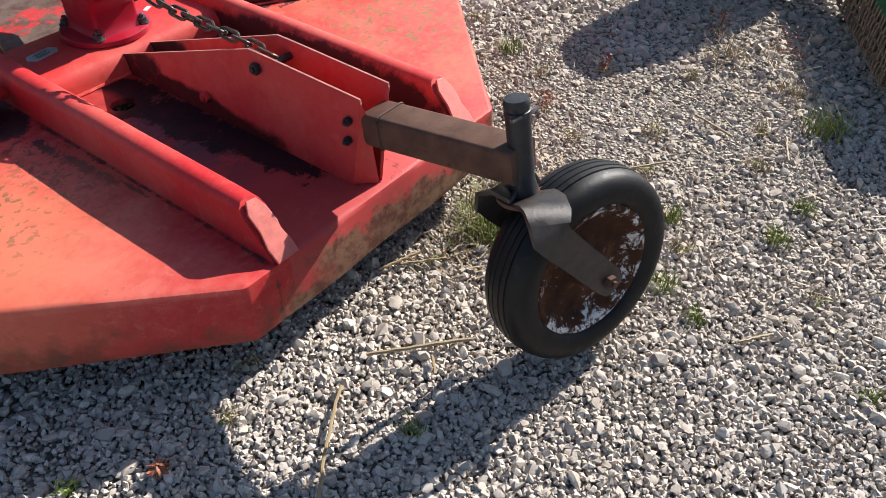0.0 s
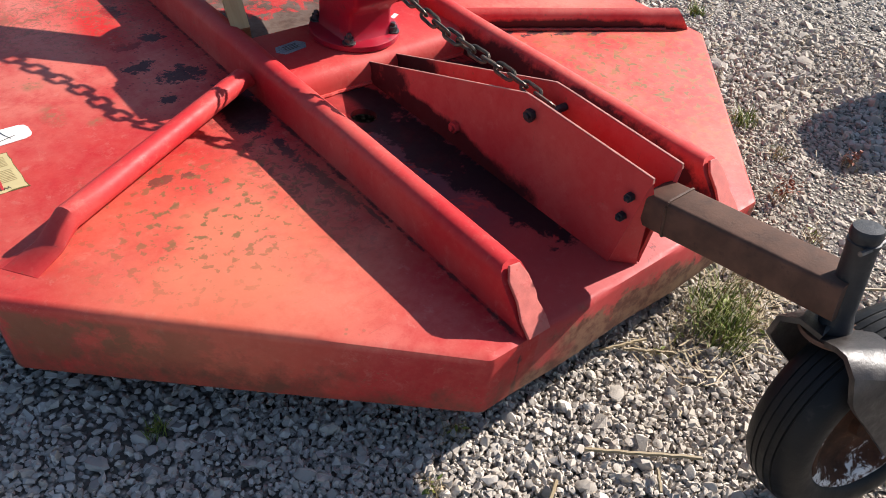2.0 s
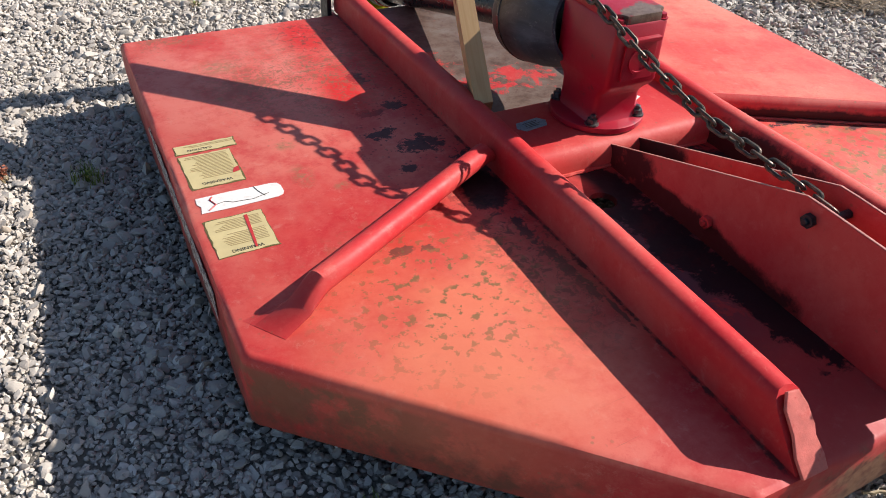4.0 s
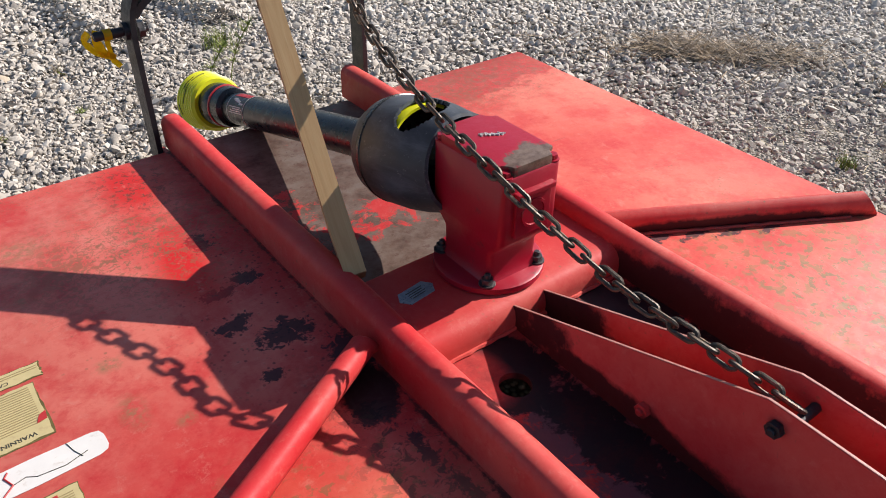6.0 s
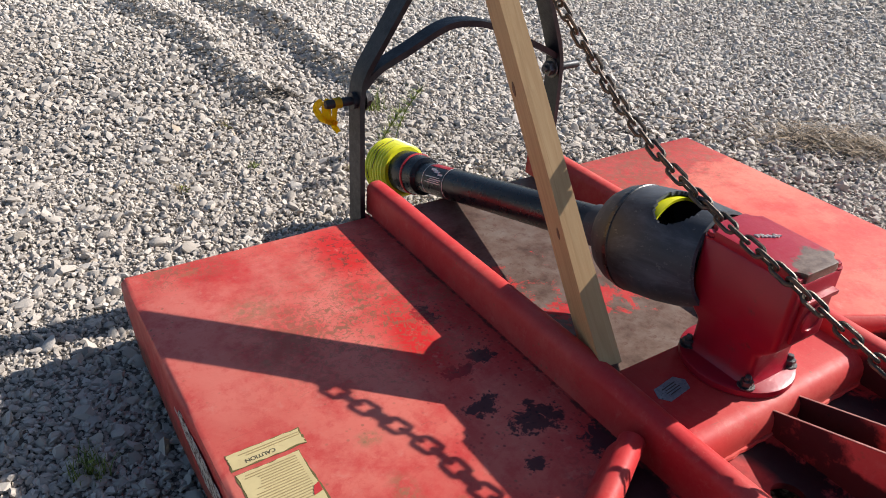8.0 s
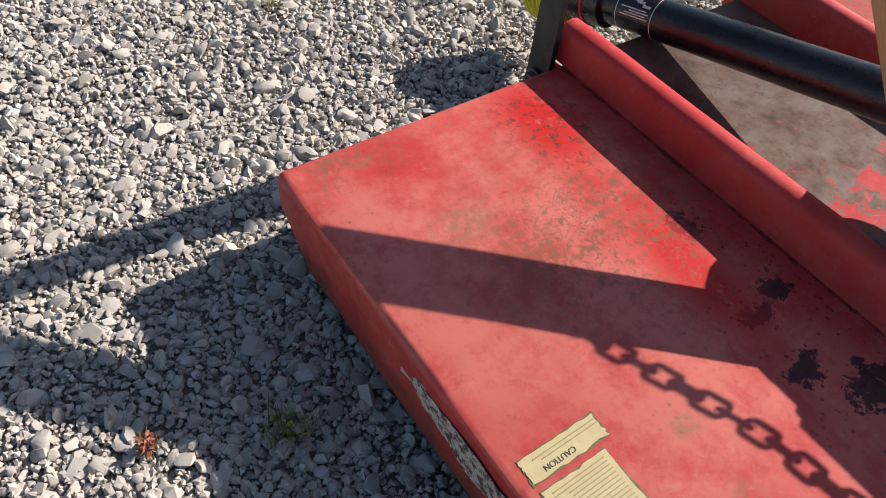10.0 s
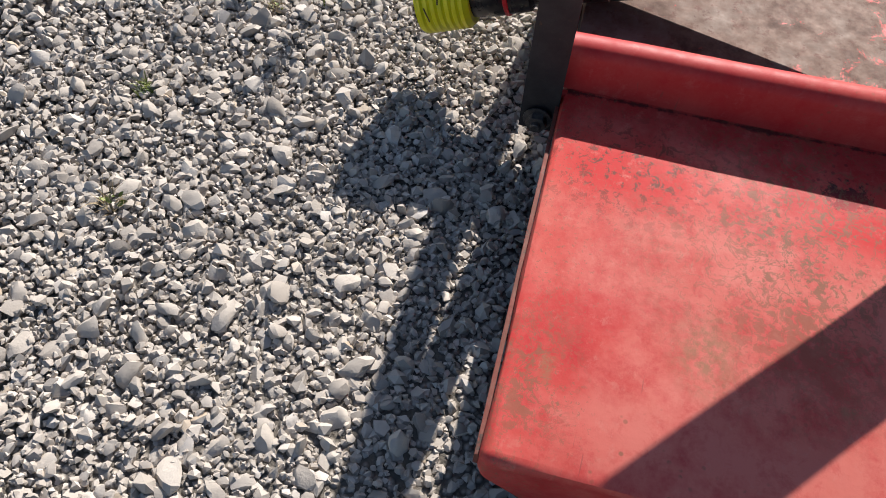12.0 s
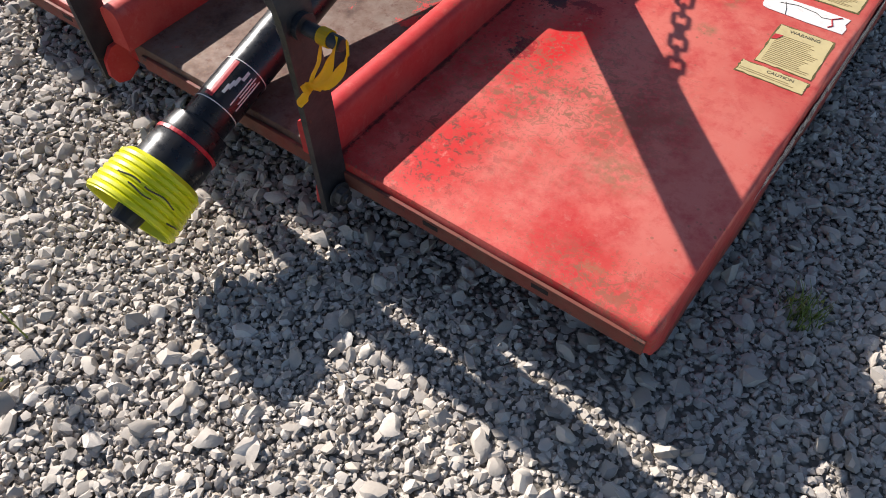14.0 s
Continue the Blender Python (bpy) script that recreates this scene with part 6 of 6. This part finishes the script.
def straw_patch():
    """A swept-up mat of dry grass stems."""
    rnd = random.Random(31)
    b = bmesh.new()
    clumps = ((1.62, 0.86, 0.10, 0.07), (1.75, 0.72, 0.13, 0.08), (1.75, 0.72, 0.13, 0.08), (1.88, 0.57, 0.10, 0.06), (1.66, 0.80, 0.09, 0.05), (1.80, 0.68, 0.30, 0.22))
    for _ in range(1500):
        cx, cy, a, w = rnd.choice(clumps)
        u, v = rnd.gauss(0, 1), rnd.gauss(0, 1)
        c = Vector((cx + a * u, cy - 0.5 * a * u + w * v, rnd.uniform(0.006, 0.028)))
        t = rnd.gauss(-0.7, 0.7)
        d = Vector((math.cos(t), math.sin(t), rnd.uniform(-0.5, 0.5))) * rnd.uniform(0.02, 0.065)
        s = Vector((-d.y, d.x, 0)).normalized() * rnd.uniform(0.0008, 0.0022)
        b.faces.new([b.verts.new(p) for p in (c - d - s, c + d - s, c + d + s, c - d + s)])
    tagged(part("straw", b, STRAW_MAT), "flattened mat of dry brown grass on gravel", "straw", kind="stuff")


straw_patch()


def bed_fines():
    """Dry grass bits scattered thinly among the stones."""
    rnd = random.Random(5)
    b = bmesh.new()
    for k in range(1900):
        x, y = rnd.uniform(0.35, 1.6), rnd.uniform(-1.7, 0.3)
        if k >= 1500:  # thicker behind the tail end of the deck
            x, y = rnd.gauss(0.27, 0.10), rnd.gauss(-0.89, 0.045)
        elif rnd.random() > 0.35 + 0.65 * max(0, math.sin(x * 5 + 2 * math.sin(y * 4))):
            continue
        c = Vector((x, y, rnd.uniform(0.006, 0.016)))
        a = rnd.uniform(0, 6.28)
        d = Vector((math.cos(a), math.sin(a), rnd.uniform(-0.2, 0.2))) * rnd.uniform(0.006, 0.022)
        s = Vector((-d.y, d.x, 0)).normalized() * rnd.uniform(0.0006, 0.0015)
        b.faces.new([b.verts.new(p) for p in (c - d - s, c + d - s, c + d + s, c - d + s)])
    tagged(part("chaff", b, STRAW), "thin scatter of dry grass bits among stones", "dry grass", kind="stuff")


bed_fines()
